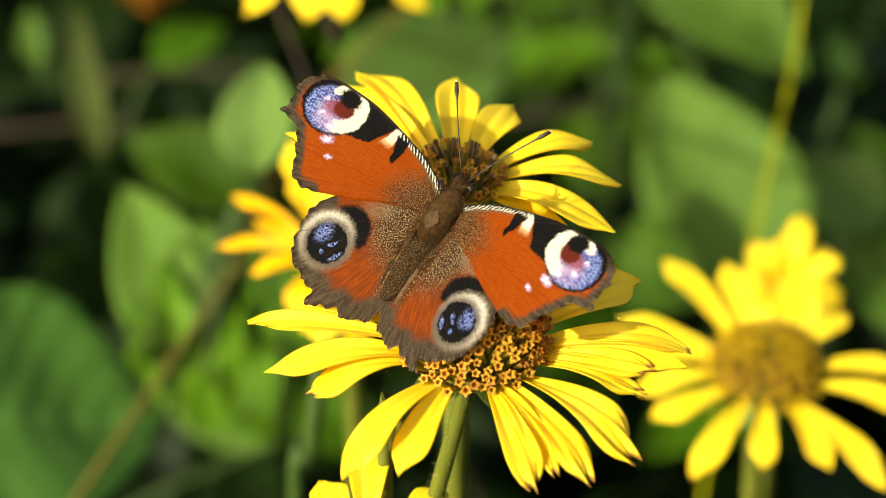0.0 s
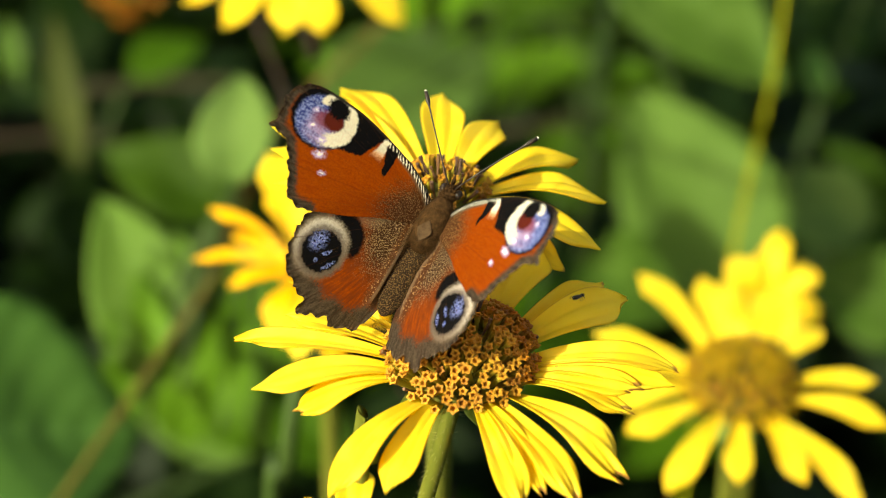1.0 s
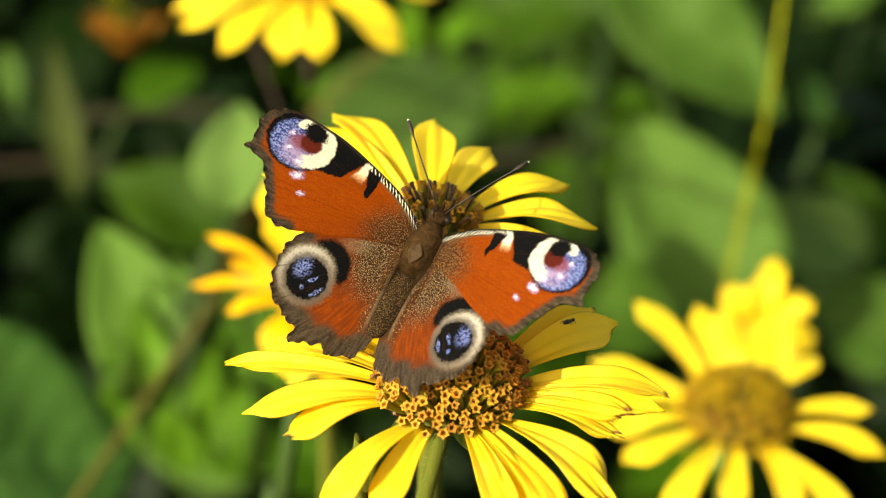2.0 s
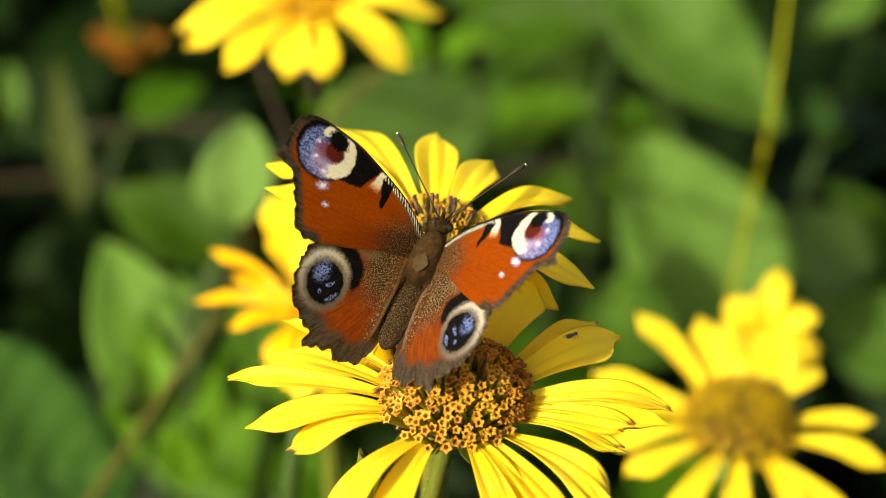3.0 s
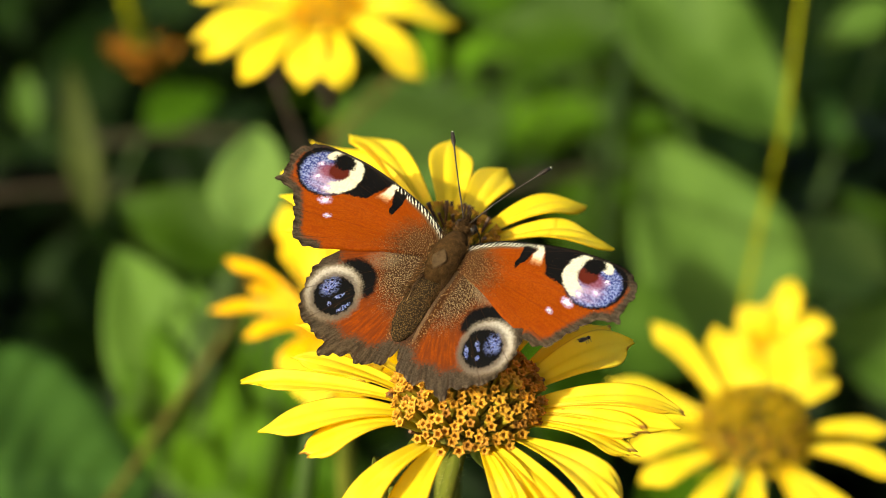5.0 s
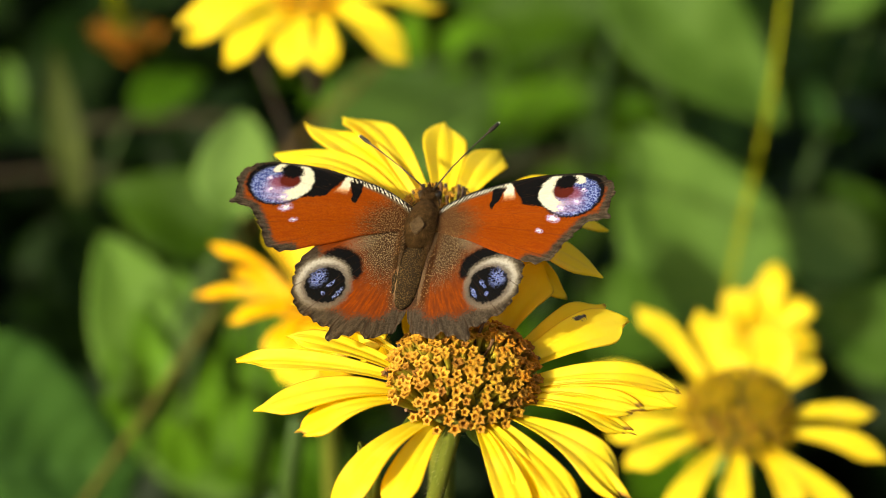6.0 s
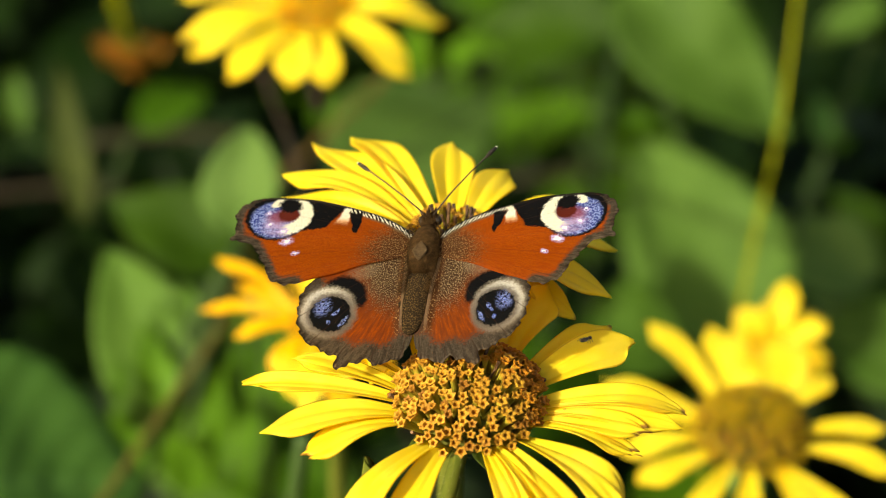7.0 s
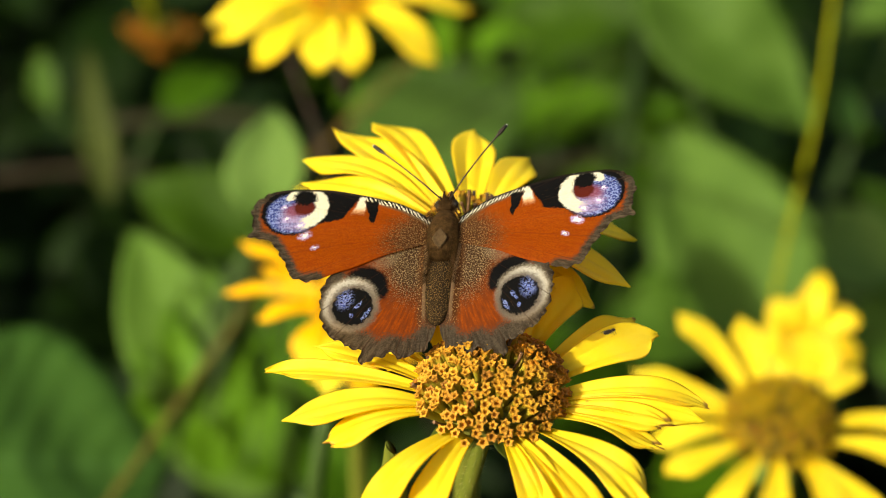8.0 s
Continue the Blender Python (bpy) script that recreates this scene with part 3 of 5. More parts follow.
def stem_part(parent, points, r0, r1, mat, name="stem", label=""):
    n = len(points)
    v, f = tube(points, [(r0 + (r1 - r0) * i / (n - 1)) for i in range(n)], 10)
    return mesh_object(name, v, f, mat, parent, label)


def bracts(parent, head, radius, seed, count=9, longest=11):
    rnd = random.Random(seed)
    for i in range(count):
        L, W = rnd.uniform(longest - 3, longest) * MM, rnd.uniform(3.2, 4.2) * MM
        v, f, uv = blade(L, W, leaf_profile, lambda s, w: -0.25 * L * s * s + 0.1 * W * w * w, 7, 4, 0.0003)
        m = head @ pose(0, 0, -0.003, 0, 0, 360 * i / count + rnd.uniform(-10, 10)) @ pose(radius * 0.5 * MM, 0, 0, 0, rnd.uniform(2, 20), 0)
        mesh_object("bract", [m @ p for p in v], f, BRACT, parent, "", uv)


# ---- ground ----
def build_ground():
    n, half = 40, 60.0
    verts, faces = [], []
    for i in range(n + 1):
        for j in range(n + 1):
            a, b = 2 * i / n - 1, 2 * j / n - 1
            x, y = half * a * abs(a) ** 2, half * b * abs(b) ** 2
            verts.append((x, y + 0.5, GROUND + 0.03 * noise.noise((x * 4, y * 4, 0)) * max(0, 1 - abs(x) / 3)))
    for i in range(n):
        for j in range(n):
            a = i * (n + 1) + j
            faces.append((a, a + n + 1, a + n + 2, a + 1))
    tagged(mesh_object("ground", verts, faces, SOIL_SHADED), "soil of a garden bed, shade put into its near-black brown", "ground", kind="structure")


build_ground()


# ---- flowers ----
def flower(name, head_at, tilt, lean, label, foot=(0, 0), bend=(0, 0, 0), stem=STEM, r_stem=(2.6, 2.0), group="yellow daisy flowers", neck_lean=(0, 0)):
    """An Empty at the stem's foot; returns it with the head's pose in its space."""
    x, y, z = head_at
    root = thing(name, (x + foot[0], y + foot[1], GROUND), label, "flower", group)
    head = Matrix.Translation((-foot[0], -foot[1], z - GROUND)) @ pose(0, 0, 0, tilt, lean, 0)
    neck = head @ Vector((0, 0, -0.003))
    below = head @ Vector((neck_lean[0], neck_lean[1], -0.03))
    low = curve_points((0, 0, 0), below, bend, 9)
    stem_part(root, low + [below.lerp(neck, 0.5), below.lerp(neck, 0.85), neck], r_stem[0] * MM, r_stem[1] * MM, stem)
    return root, head


def front_flower():
    root, head = flower("yellow_flower", (0.0, 0.0, 0.0), 5, 0, "fully open yellow daisy with domed golden disc, butterfly on it", (-0.03, 0.0), (0.0, 0.0, 0.0), STEM, (1.6, 1.2), neck_lean=(-0.006, -0.002))
    # azimuth, tip radius, width, lift, droop, fold, notch, twist
    for i, (az, r, w, lift, droop, fold, notch, twist) in enumerate((
            (147, 30.5, 2.4, 1, 0.04, 0.30, 0.02, -10), (173.5, 33.2, 3.9, 4, 0.10, 0.30, 0.02, -14), (163, 27, 4.6, 8, 0.05, 0.0, 0.03, 0), (190.5, 30.4, 6.0, 3, 0.06, 0.0, 0.02, 6), (201.5, 25.6, 5.4, 0, 0.02, 0.0, 0.051, 8),
            (235.3, 31.0, 5.8, 2, 0.08, 0.0, 0.03, 10), (247.5, 27.6, 5.8, 0, 0.06, 0.0, 0.04, 8), (285, 30.2, 5.0, 0, 0.05, 0.0, 0.07, -2), (292.5, 28.4, 4.4, 1, 0.04, 0.0, 0.07, -4),
            (299.5, 31.6, 5.4, -1, 0.05, 0.0, 0.07, -6), (315, 32.6, 6.8, 1, 0.05, 0.0, 0.10, -8), (338.0, 26.4, 5.0, -1, 0.03, 0.0, 0.09, -6))):
        petal(root, head, 8.8, r, az, w, lift, 0.10, droop, 0.10, fold, twist, notch, PETAL_DRY if notch > 0.05 else None, 10 + i)
    for i, (az, r, w, lift, droop, fold, notch, twist) in enumerate((
            (344.5, 26.6, 4.8, 1, 0.03, 0.0, 0.07, 0), (352, 30.6, 4.2, 2, 0.10, 0.1, 0.02, 10), (358.5, 31.2, 5.6, 4, 0.12, 0.12, 0.02, -4),
            (25.2, 27.6, 6.8, 5, 0.04, 0.1, 0.02, 14), (36.5, 26.6, 5.2, 4, 0.05, 0.0, 0.02, 8), (59.5, 25.0, 7.8, 20, 0.08, 0.0, 0.02, 4))):
        petal(root, head, 8.8, r, az, w, lift, 0.10, droop, 0.10, fold, twist, notch, PETAL_DRY if notch > 0.05 else None, 40 + i)
    # short hair on the upper stem
    stem = root.children[0]
    neck, below = head @ Vector((0, 0, -0.003)), head @ Vector((-0.006, -0.002, -0.03))
    def on_stem(r):
        w, k = r.uniform(0, 2 * math.pi), r.uniform(-0.9, 1.0)
        d = Vector((math.cos(w), math.sin(w), 0.1))
        return below.lerp(neck, k) + d * 0.0012, d
    v, f = hairs(random.Random(8), 500, on_stem, 0.0009, (0, 0, -0.3))
    mesh_object("stem_hair", v, f, STEM_HAIR, stem, "short pale hair")
    flower_disc(root, head, 9.5, 6.9, 265, 3, 0.02, 1.02, cleft=True)
    bracts(root, head, 8, 5, 9, 7)
    return root


def rear_flower():
    root, head = flower("yellow_flower", (-0.0026, 0.0284, 0.0081), 3, 0, "open yellow daisy with brown-tipped disc behind the butterfly", (-0.004, 0.02), (-0.003, 0.0, 0.0))
    for i, (dx, dy, w, lift, droop) in enumerate(((-180, 330, 6.2, 3, 0.10), (-237, 295, 5.6, 3, 0.10), (-285, 218, 5.0, 3, 0.10), (-290, 144, 5.0, 2, 0.10), (-300, 62, 5.0, 1, 0.1), (3, 284, 6.4, 2, 0.06), (108, 215, 5.8, 8, 0.25),
                                                 (245, 120, 5.4, 4, 0.12), (289, 20, 5.4, 2, 0.12), (276, -119, 5.6, 0, 0.10), (222, -140, 5.0, -15, 0.06), (90, -260, 6.0, -52, 0.1), (-60, -260, 6.0, -52, 0.1), (-190, -230, 5.6, -40, 0.1))):
        r = math.hypot(dx, dy) / (10.8 if dy > 140 else 11.6)
        petal(root, head, 5.6, r, math.degrees(math.atan2(dy, dx)), w * 1.30, lift, 0.10, droop, 0.10, 0.0, random.Random(i).uniform(-6, 6), 0.01, None, 70 + i)
    flower_disc(root, head, 6.0, 3.6, 80, 8, 0.30, 1.0, "golden disc with dark brown stamen tips")
    bracts(root, head, 8, 6)
    return root


def side_flower():
    root, head = flower("yellow_flower", (0.0645, 0.1353, -0.1200), 8, 0, "open yellow daisy with olive-brown disc on a tall stem", (0.0, 0.0), (0.004, 0.0, 0.0))
    for i, (dx, dy, w, lift) in enumerate(((-170, 275, 6.2, 6), (-60, 255, 6.2, 10), (85, 230, 6.4, 8), (165, 130, 5.4, 8), (245, 5, 5.6, 7), (255, -105, 5.4, 7), (185, -285, 6.0, 4), (100, -215, 5.6, -4), (-20, -215, 5.4, -6),
                                           (-140, -245, 6.0, 0), (-205, -120, 6.4, 0), (-235, -30, 6.0, 0), (-255, 130, 6.0, 2), (-215, 50, 5.6, 3))):
        petal(root, head, 9.7, math.hypot(dx, dy) / 7.98, math.degrees(math.atan2(dy, dx)), (w + 0.7) * 1.02, lift, 0.06, 0.05, 0.06, 0.0, 0, 0.03, None, 110 + i)
    flower_disc(root, head, 11.2, 6.8, 205, 12, 0.06, 1.12, "olive-brown domed disc of tube florets", OLIVE_MESH)
    bracts(root, head, 10, 9)
    return root


def small_flower():
    root, head = flower("yellow_flower", (0.0833, 0.2166, -0.1592), 30, 0, "small ragged yellow flower head with upright petals", (0.0, 0.0), (0.0, 0.0, 0.0))
    rnd = random.Random(4)
    for i in range(15):
        petal(root, head, 1.4, rnd.uniform(12, 20.5), i * 24 + rnd.uniform(-8, 8), rnd.uniform(5.4, 7.2), rnd.uniform(0, 36), 0.1, 0.15, 0.2, 0, rnd.uniform(-20, 20), 0.06, None, 140 + i)
    flower_disc(root, head, 2.0, 1.5, 9, 14, 0.0)
    bracts(root, head, 4, 10, 7)
    return root


def upper_flower():
    root, head = flower("yellow_flower", (-0.0350, 0.2545, -0.0787), 6, 0, "open yellow daisy with orange middle on a purplish stem", (-0.08, 1.08), (0.0, 0.0, 0.0), STEM_PURPLE, (1.6, 1.4))
    for i, (dx, dy, w, lift) in enumerate(((-245, -120, 6.0, 2), (-165, -205, 6.6, 0), (-55, -222, 6.6, 0), (35, -235, 6.2, -2), (200, -195, 7.4, 2), (235, -20, 7.0, 2), (200, 120, 7.0, 3), (90, 240, 7.0, 3), (-40, 250, 7.0, 2), (-160, 200, 7.0, 2), (-245, 80, 7.0, 2), (-235, -50, 6.0, 0))):
        petal(root, head, 5.6, (math.hypot(dx, dy) - (32 if dy < -100 else 0)) / 6.9, math.degrees(math.atan2(dy, dx)), w * 1.45, lift, 0.10, 0.12, 0.10, 0.0, 0, 0.03, None, 160 + i)
    flower_disc(root, head, 8.6, 4.0, 90, 16, 0.0, 1.0, "orange-yellow disc", YELLOW_MESH)
    bracts(root, head, 7, 11)
    return root


def left_flower():
    root, head = flower("yellow_flower", (-0.0311, 0.1533, -0.1011), 10, -6, "yellow daisy with orange-tinted narrow petals, half hidden", (0.0, 0.0), (0.0, 0.0, 0.0))
    for i, (dx, dy, w, lift, warm) in enumerate(((-190, 178, 3.3, 4, 1), (-212, 52, 3.6, 2, 1), (-150, 95, 3.8, 5, 1), (-72, 262, 8.2, 14, 0), (-40, 270, 6.4, 16, 0), (40, 260, 6.4, 14, 0), (120, 200, 6.4, 8, 0), (200, 60, 6.0, 0, 0),
                                                 (-80, -120, 6.6, -6, 1), (-20, -190, 7.4, -14, 0), (60, -200, 6.8, -14, 1), (140, -130, 6.6, -8, 1), (-150, -20, 4.6, 0, 1), (-70, 200, 6.4, 11, 0), (-110, 50, 6.0, 6, 0), (-50, -165, 7.0, -10, 0))):
        petal(root, head, 4.0, math.hypot(dx, dy) / 7.95, math.degrees(math.atan2(dy, dx)), w, lift, 0.10, 0.05, 0.10, 0.0, 0, 0.03, PETAL_WARM if warm else None, 190 + i)
    flower_disc(root, head, 5.0, 3.0, 50, 18, 0.0, 1.0, "orange-yellow disc", YELLOW_MESH)
    bracts(root, head, 6, 12)
    return root


def lower_flower():
    root, head = flower("yellow_flower", (-0.0157, -0.0128, -0.0325), 12, 0, "yellow daisy low below the others, petals reaching up", (0.0, 0.0), (0.0, 0.0, 0.0))
    for i, (dx, dy, w, lift, droop) in enumerate(((-85, 180, 6.0, 2, 0.1), (-10, 245, 6.4, 6, 0.05), (120, 160, 7.0, 2, 0.1), (190, 70, 6.0, 0, 0.1), (-200, 60, 6.0, 0, 0.1), (-190, -70, 6, 0, 0.1), (-100, -200, 6, 0, 0.1), (60, -230, 6, 0, 0.1), (170, -150, 6, 0, 0.1))):
        petal(root, head, 7.0, math.hypot(dx, dy) / 10.5, math.degrees(math.atan2(dy, dx)), w, lift, 0.08, droop, 0.1, 0.0, 0, 0.03, None, 220 + i)
    flower_disc(root, head, 7.5, 5.0, 80, 20, 0.05)
    bracts(root, head, 8, 13)
    return root


def wilted_flower():
    at = Vector((-0.1418, 0.6185, -0.2989))
    root = thing("wilted_flower", (at.x - 0.16, at.y + 0.04, GROUND), "hanging wilted orange-brown flower head on a bent stem", "flower")
    o = root.matrix_basis.translation
    head = Matrix.Translation(at - o) @ pose(0, 0, 0, 165, 12, 0)
    top = at - o
    stem_part(root, [Vector((0, 0, 0)), Vector((-0.01, 0, 0.3)), Vector((-0.005, -0.01, top.z + 0.02)), top + Vector((-0.030, 0.011, 0.10)), top + Vector((-0.014, 0.003, 0.083)), top + Vector((-0.006, 0, 0.04)), top], 3.0 * MM, 3.0 * MM, STEM_YELLOW)
    rnd = random.Random(9)
    for i in range(14):
        petal(root, head, 1.7, rnd.uniform(13, 23), i * 26, rnd.uniform(7, 11), rnd.uniform(-20, 50), 0.1, 0.2, 0.3, 0.2, rnd.uniform(-40, 40), 0.1, WILTED, 240 + i)
    bracts(root, head, 4, 15, 5, 6)
    return root


FLOWER_A = front_flower()
FLOWER_B = rear_flower()
FLOWER_R = side_flower()
FLOWER_S = small_flower()
FLOWER_T = upper_flower()
left_flower()
FLOWER_C = lower_flower()
wilted_flower()


# ---- leaves and stems behind ----
def leaf_mesh(length, width, seed, teeth=0.06, na=26, nb=12):
    rnd = random.Random(seed)
    bend, ph = rnd.uniform(0.05, 0.22), rnd.uniform(0, 6)

    def prof(s):
        return leaf_profile(s) * (1 + teeth * abs((s * 13) % 1 - 0.5))

    def height(s, w):
        return -bend * length * s * s + 0.16 * width * abs(w) ** 1.3 * prof(s) + 0.02 * width * math.sin(9 * s + 3 * w + ph) + 0.012 * width * math.cos(40 * (s - 0.3 * abs(w)))

    return blade(length, width, prof, height, na, nb, 0.0004)


def leaf_part(parent, base, tip, width, mat, seed, up=(-0.15, -0.55, 0.85), name="leaf"):
    """A leaf from base to tip in world places, its face turned to up."""
    base, tip, up = Vector(base), Vector(tip), Vector(up)
    x = (tip - base)
    length = x.length
    x.normalize()
    z = (up - x * up.dot(x)).normalized()
    y = z.cross(x)
    m = Matrix((x, y, z)).transposed().to_4x4()
    m.translation = base - parent.matrix_basis.translation
    v, f, uv = leaf_mesh(length, width, seed)
    return mesh_object(name, [m @ p for p in v], f, mat, parent, "", uv)


def plant(foot, label, leaves, stem_top=None, stem=STEM_SHADED, radius=2.2, seed=0):
    """A leafy plant: its stalk, and leaves of (base, tip, width, material)."""
    root = thing("leafy_plant", (foot[0], foot[1], GROUND), label, "plant", "leafy plants behind the flowers")
    o = root.matrix_basis.translation
    top = Vector(stem_top) if stem_top else Vector(leaves[0][0])
    pts = curve_points((0, 0, 0), top - o, (0.01, 0.012, 0), 10)
    stem_part(root, pts, radius * 0.5 * MM, radius * 0.4 * MM, stem)
    for i, (base, tip, width, mat) in enumerate(leaves):
        leaf_part(root, base, tip, width, mat, seed * 20 + i)
        b = Vector(base) - o
        near = min(pts, key=lambda p: (p - b).length)
        if (near - b).length > 0.004:
            v, f = tube(curve_points(near, b, (0, 0, 0.004), 5), [0.0011] * 5, 6)
            mesh_object("leaf_stalk", v, f, stem, root)
    return root


def build_plants():
    plant((-0.10, 0.78), "bright green plant with broad ovate leaves", [
        ((-0.0655, 0.3215, -0.1945), (-0.0672, 0.3600, -0.1730), 0.0250, LEAF_FRESH),
        ((-0.0802, 0.2856, -0.2430), (-0.1109, 0.3356, -0.2059), 0.0350, LEAF_SOFT),
        ((-0.0816, 0.2769, -0.2380), (-0.0716, 0.3065, -0.2131), 0.0150, LEAF_BRIGHT),
        ((-0.0966, 0.2865, -0.2416), (-0.1045, 0.2983, -0.2245), 0.0110, LEAF_BRIGHT),
        ((-0.0850, 0.2830, -0.2360), (-0.0920, 0.3110, -0.2085), 0.0200, LEAF_SOFT),
        ((-0.0860, 0.2800, -0.2300), (-0.0960, 0.3030, -0.2130), 0.0120, LEAF_BRIGHT),
        ((-0.0740, 0.2930, -0.2260), (-0.0860, 0.3200, -0.2080), 0.0130, LEAF_SOFT),
        ((-0.0897, 0.3194, -0.2977), (-0.0771, 0.3322, -0.2391), 0.0253, LEAF_BRIGHT),
        ((-0.0993, 0.2824, -0.2702), (-0.1086, 0.3269, -0.2465), 0.0126, LEAF_BRIGHT),
        ((-0.0733, 0.3041, -0.2795), (-0.0767, 0.3512, -0.2521), 0.0149, LEAF_BRIGHT),
        ((-0.0633, 0.3359, -0.3145), (-0.0972, 0.3782, -0.2936), 0.0299, LEAF_BRIGHT),
        ((-0.0533, 0.3727, -0.3019), (-0.0785, 0.4140, -0.2826), 0.0253, LEAF_MID),
        ((-0.0351, 0.3871, -0.3620), (-0.0753, 0.4001, -0.3429), 0.0276, LEAF_MID),
        ((-0.0493, 0.3648, -0.3134), (-0.0897, 0.3928, -0.3129), 0.0322, LEAF_BRIGHT)], seed=1)
    plant((-0.20, 0.62), "dark bluish-green plant with large leaves", [
        ((-0.1528, 0.2336, -0.2190), (-0.0880, 0.2534, -0.2314), 0.0750, LEAF_BLUISH),
        ((-0.0815, 0.4478, -0.2900), (-0.1306, 0.4603, -0.2716), 0.0340, LEAF_DEEP),
        ((-0.0767, 0.4390, -0.4078), (-0.1301, 0.4654, -0.4096), 0.0207, LEAF_GREY)], seed=2)
    plant((-0.24, 1.08), "dull plant with pale greyish leaves", [
        ((-0.1455, 0.4885, -0.3010), (-0.1570, 0.5241, -0.2497), 0.0140, LEAF_PALE),
        ((-0.1796, 0.5512, -0.2981), (-0.1844, 0.5660, -0.2768), 0.0120, LEAF_GREY),
        ((-0.1352, 0.5749, -0.3127), (-0.1062, 0.5967, -0.3017), 0.0230, LEAF_MID)], seed=3)
    plant((0.16, 0.90), "plant with large grey-green leaves", [
        ((0.1166, 0.4375, -0.3313), (0.0746, 0.5265, -0.2835), 0.0621, LEAF_GREY),
        ((0.0694, 0.5801, -0.2468), (0.1362, 0.5262, -0.2846), 0.0520, LEAF_GREY),
        ((0.1773, 0.5172, -0.3509), (0.1231, 0.5276, -0.3354), 0.0360, LEAF_FRESH),
        ((0.1560, 0.5520, -0.3080), (0.1545, 0.5760, -0.2940), 0.0105, LEAF_BLUISH),
        ((0.1980, 0.5700, -0.3900), (0.1700, 0.5600, -0.3400), 0.0300, LEAF_SOFT),
        ((0.1923, 0.4718, -0.3633), (0.1455, 0.4806, -0.3501), 0.0414, LEAF_GREY),
        ((0.1901, 0.6263, -0.2813), (0.1567, 0.6172, -0.2941), 0.0180, LEAF_GREY)], seed=4)
    plant((0.03, 1.00), "mid-green plant with soft overlapping leaves", [
        ((0.0732, 0.6283, -0.2983), (0.0108, 0.6510, -0.3054), 0.0483, LEAF_DEEP),
        ((-0.0462, 0.5313, -0.3157), (0.0201, 0.5967, -0.3029), 0.0644, LEAF_FRESH),
        ((0.0211, 0.6159, -0.3559), (0.0583, 0.6549, -0.3404), 0.0253, LEAF_BRIGHT),
        ((0.0478, 0.4100, -0.2895), (0.0857, 0.3985, -0.3034), 0.0360, LEAF_SOFT),
        ((0.0704, 0.6102, -0.4083), (0.0425, 0.6623, -0.3857), 0.036, LEAF_DEEP),
        ((0.0952, 0.6609, -0.4407), (0.0791, 0.7212, -0.4065), 0.030, LEAF_MID),
        ((0.0186, 0.3526, -0.3315), (0.0581, 0.3784, -0.3350), 0.0253, LEAF_SHADED)], seed=5)


def leafy_clump():
    """A clump of small fresh leaves in the gap between the large ones."""
    rnd = random.Random(77)
    mid = Vector((0.0480, 0.6888, -0.3512))
    leaves = []
    for i in range(64):
        b = mid + Vector((rnd.uniform(-0.07, 0.06), rnd.uniform(-0.04, 0.06), rnd.uniform(-0.06, 0.04)))
        d = Vector((rnd.uniform(-1, 1), rnd.uniform(-0.5, 0.8), rnd.uniform(-0.2, 0.7))).normalized()
        leaves.append((b, b + d * rnd.uniform(0.021, 0.037), rnd.uniform(0.010, 0.017), LEAF_MID if i % 3 else LEAF_BRIGHT))
    plant((mid.x + 0.02, mid.y + 0.12), "fresh green plant with many small leaves", leaves, mid, seed=6)


def loose_stem(label, points, radius, mat, name="plant_stem"):
    ctrl = [Vector(p) for p in points]
    ctrl = [ctrl[0] * 2 - ctrl[1]] + ctrl + [ctrl[-1] * 2 - ctrl[-2]]
    pts = []
    for p0, p1, p2, p3 in zip(ctrl, ctrl[1:], ctrl[2:], ctrl[3:]):
        for k in range(6):
            t = k / 6
            pts.append(0.5 * (2 * p1 + (p2 - p0) * t + (2 * p0 - 5 * p1 + 4 * p2 - p3) * t * t + (3 * p1 - p0 - 3 * p2 + p3) * t ** 3))
    pts.append(ctrl[-2])
    v, f = tube(pts, [radius * MM] * len(pts), 9)
    o = pts[0]
    ob = mesh_object(name, [p - o for p in v], f, mat)
    ob.matrix_basis = Matrix.Translation(o)
    return tagged(ob, label, "stem")


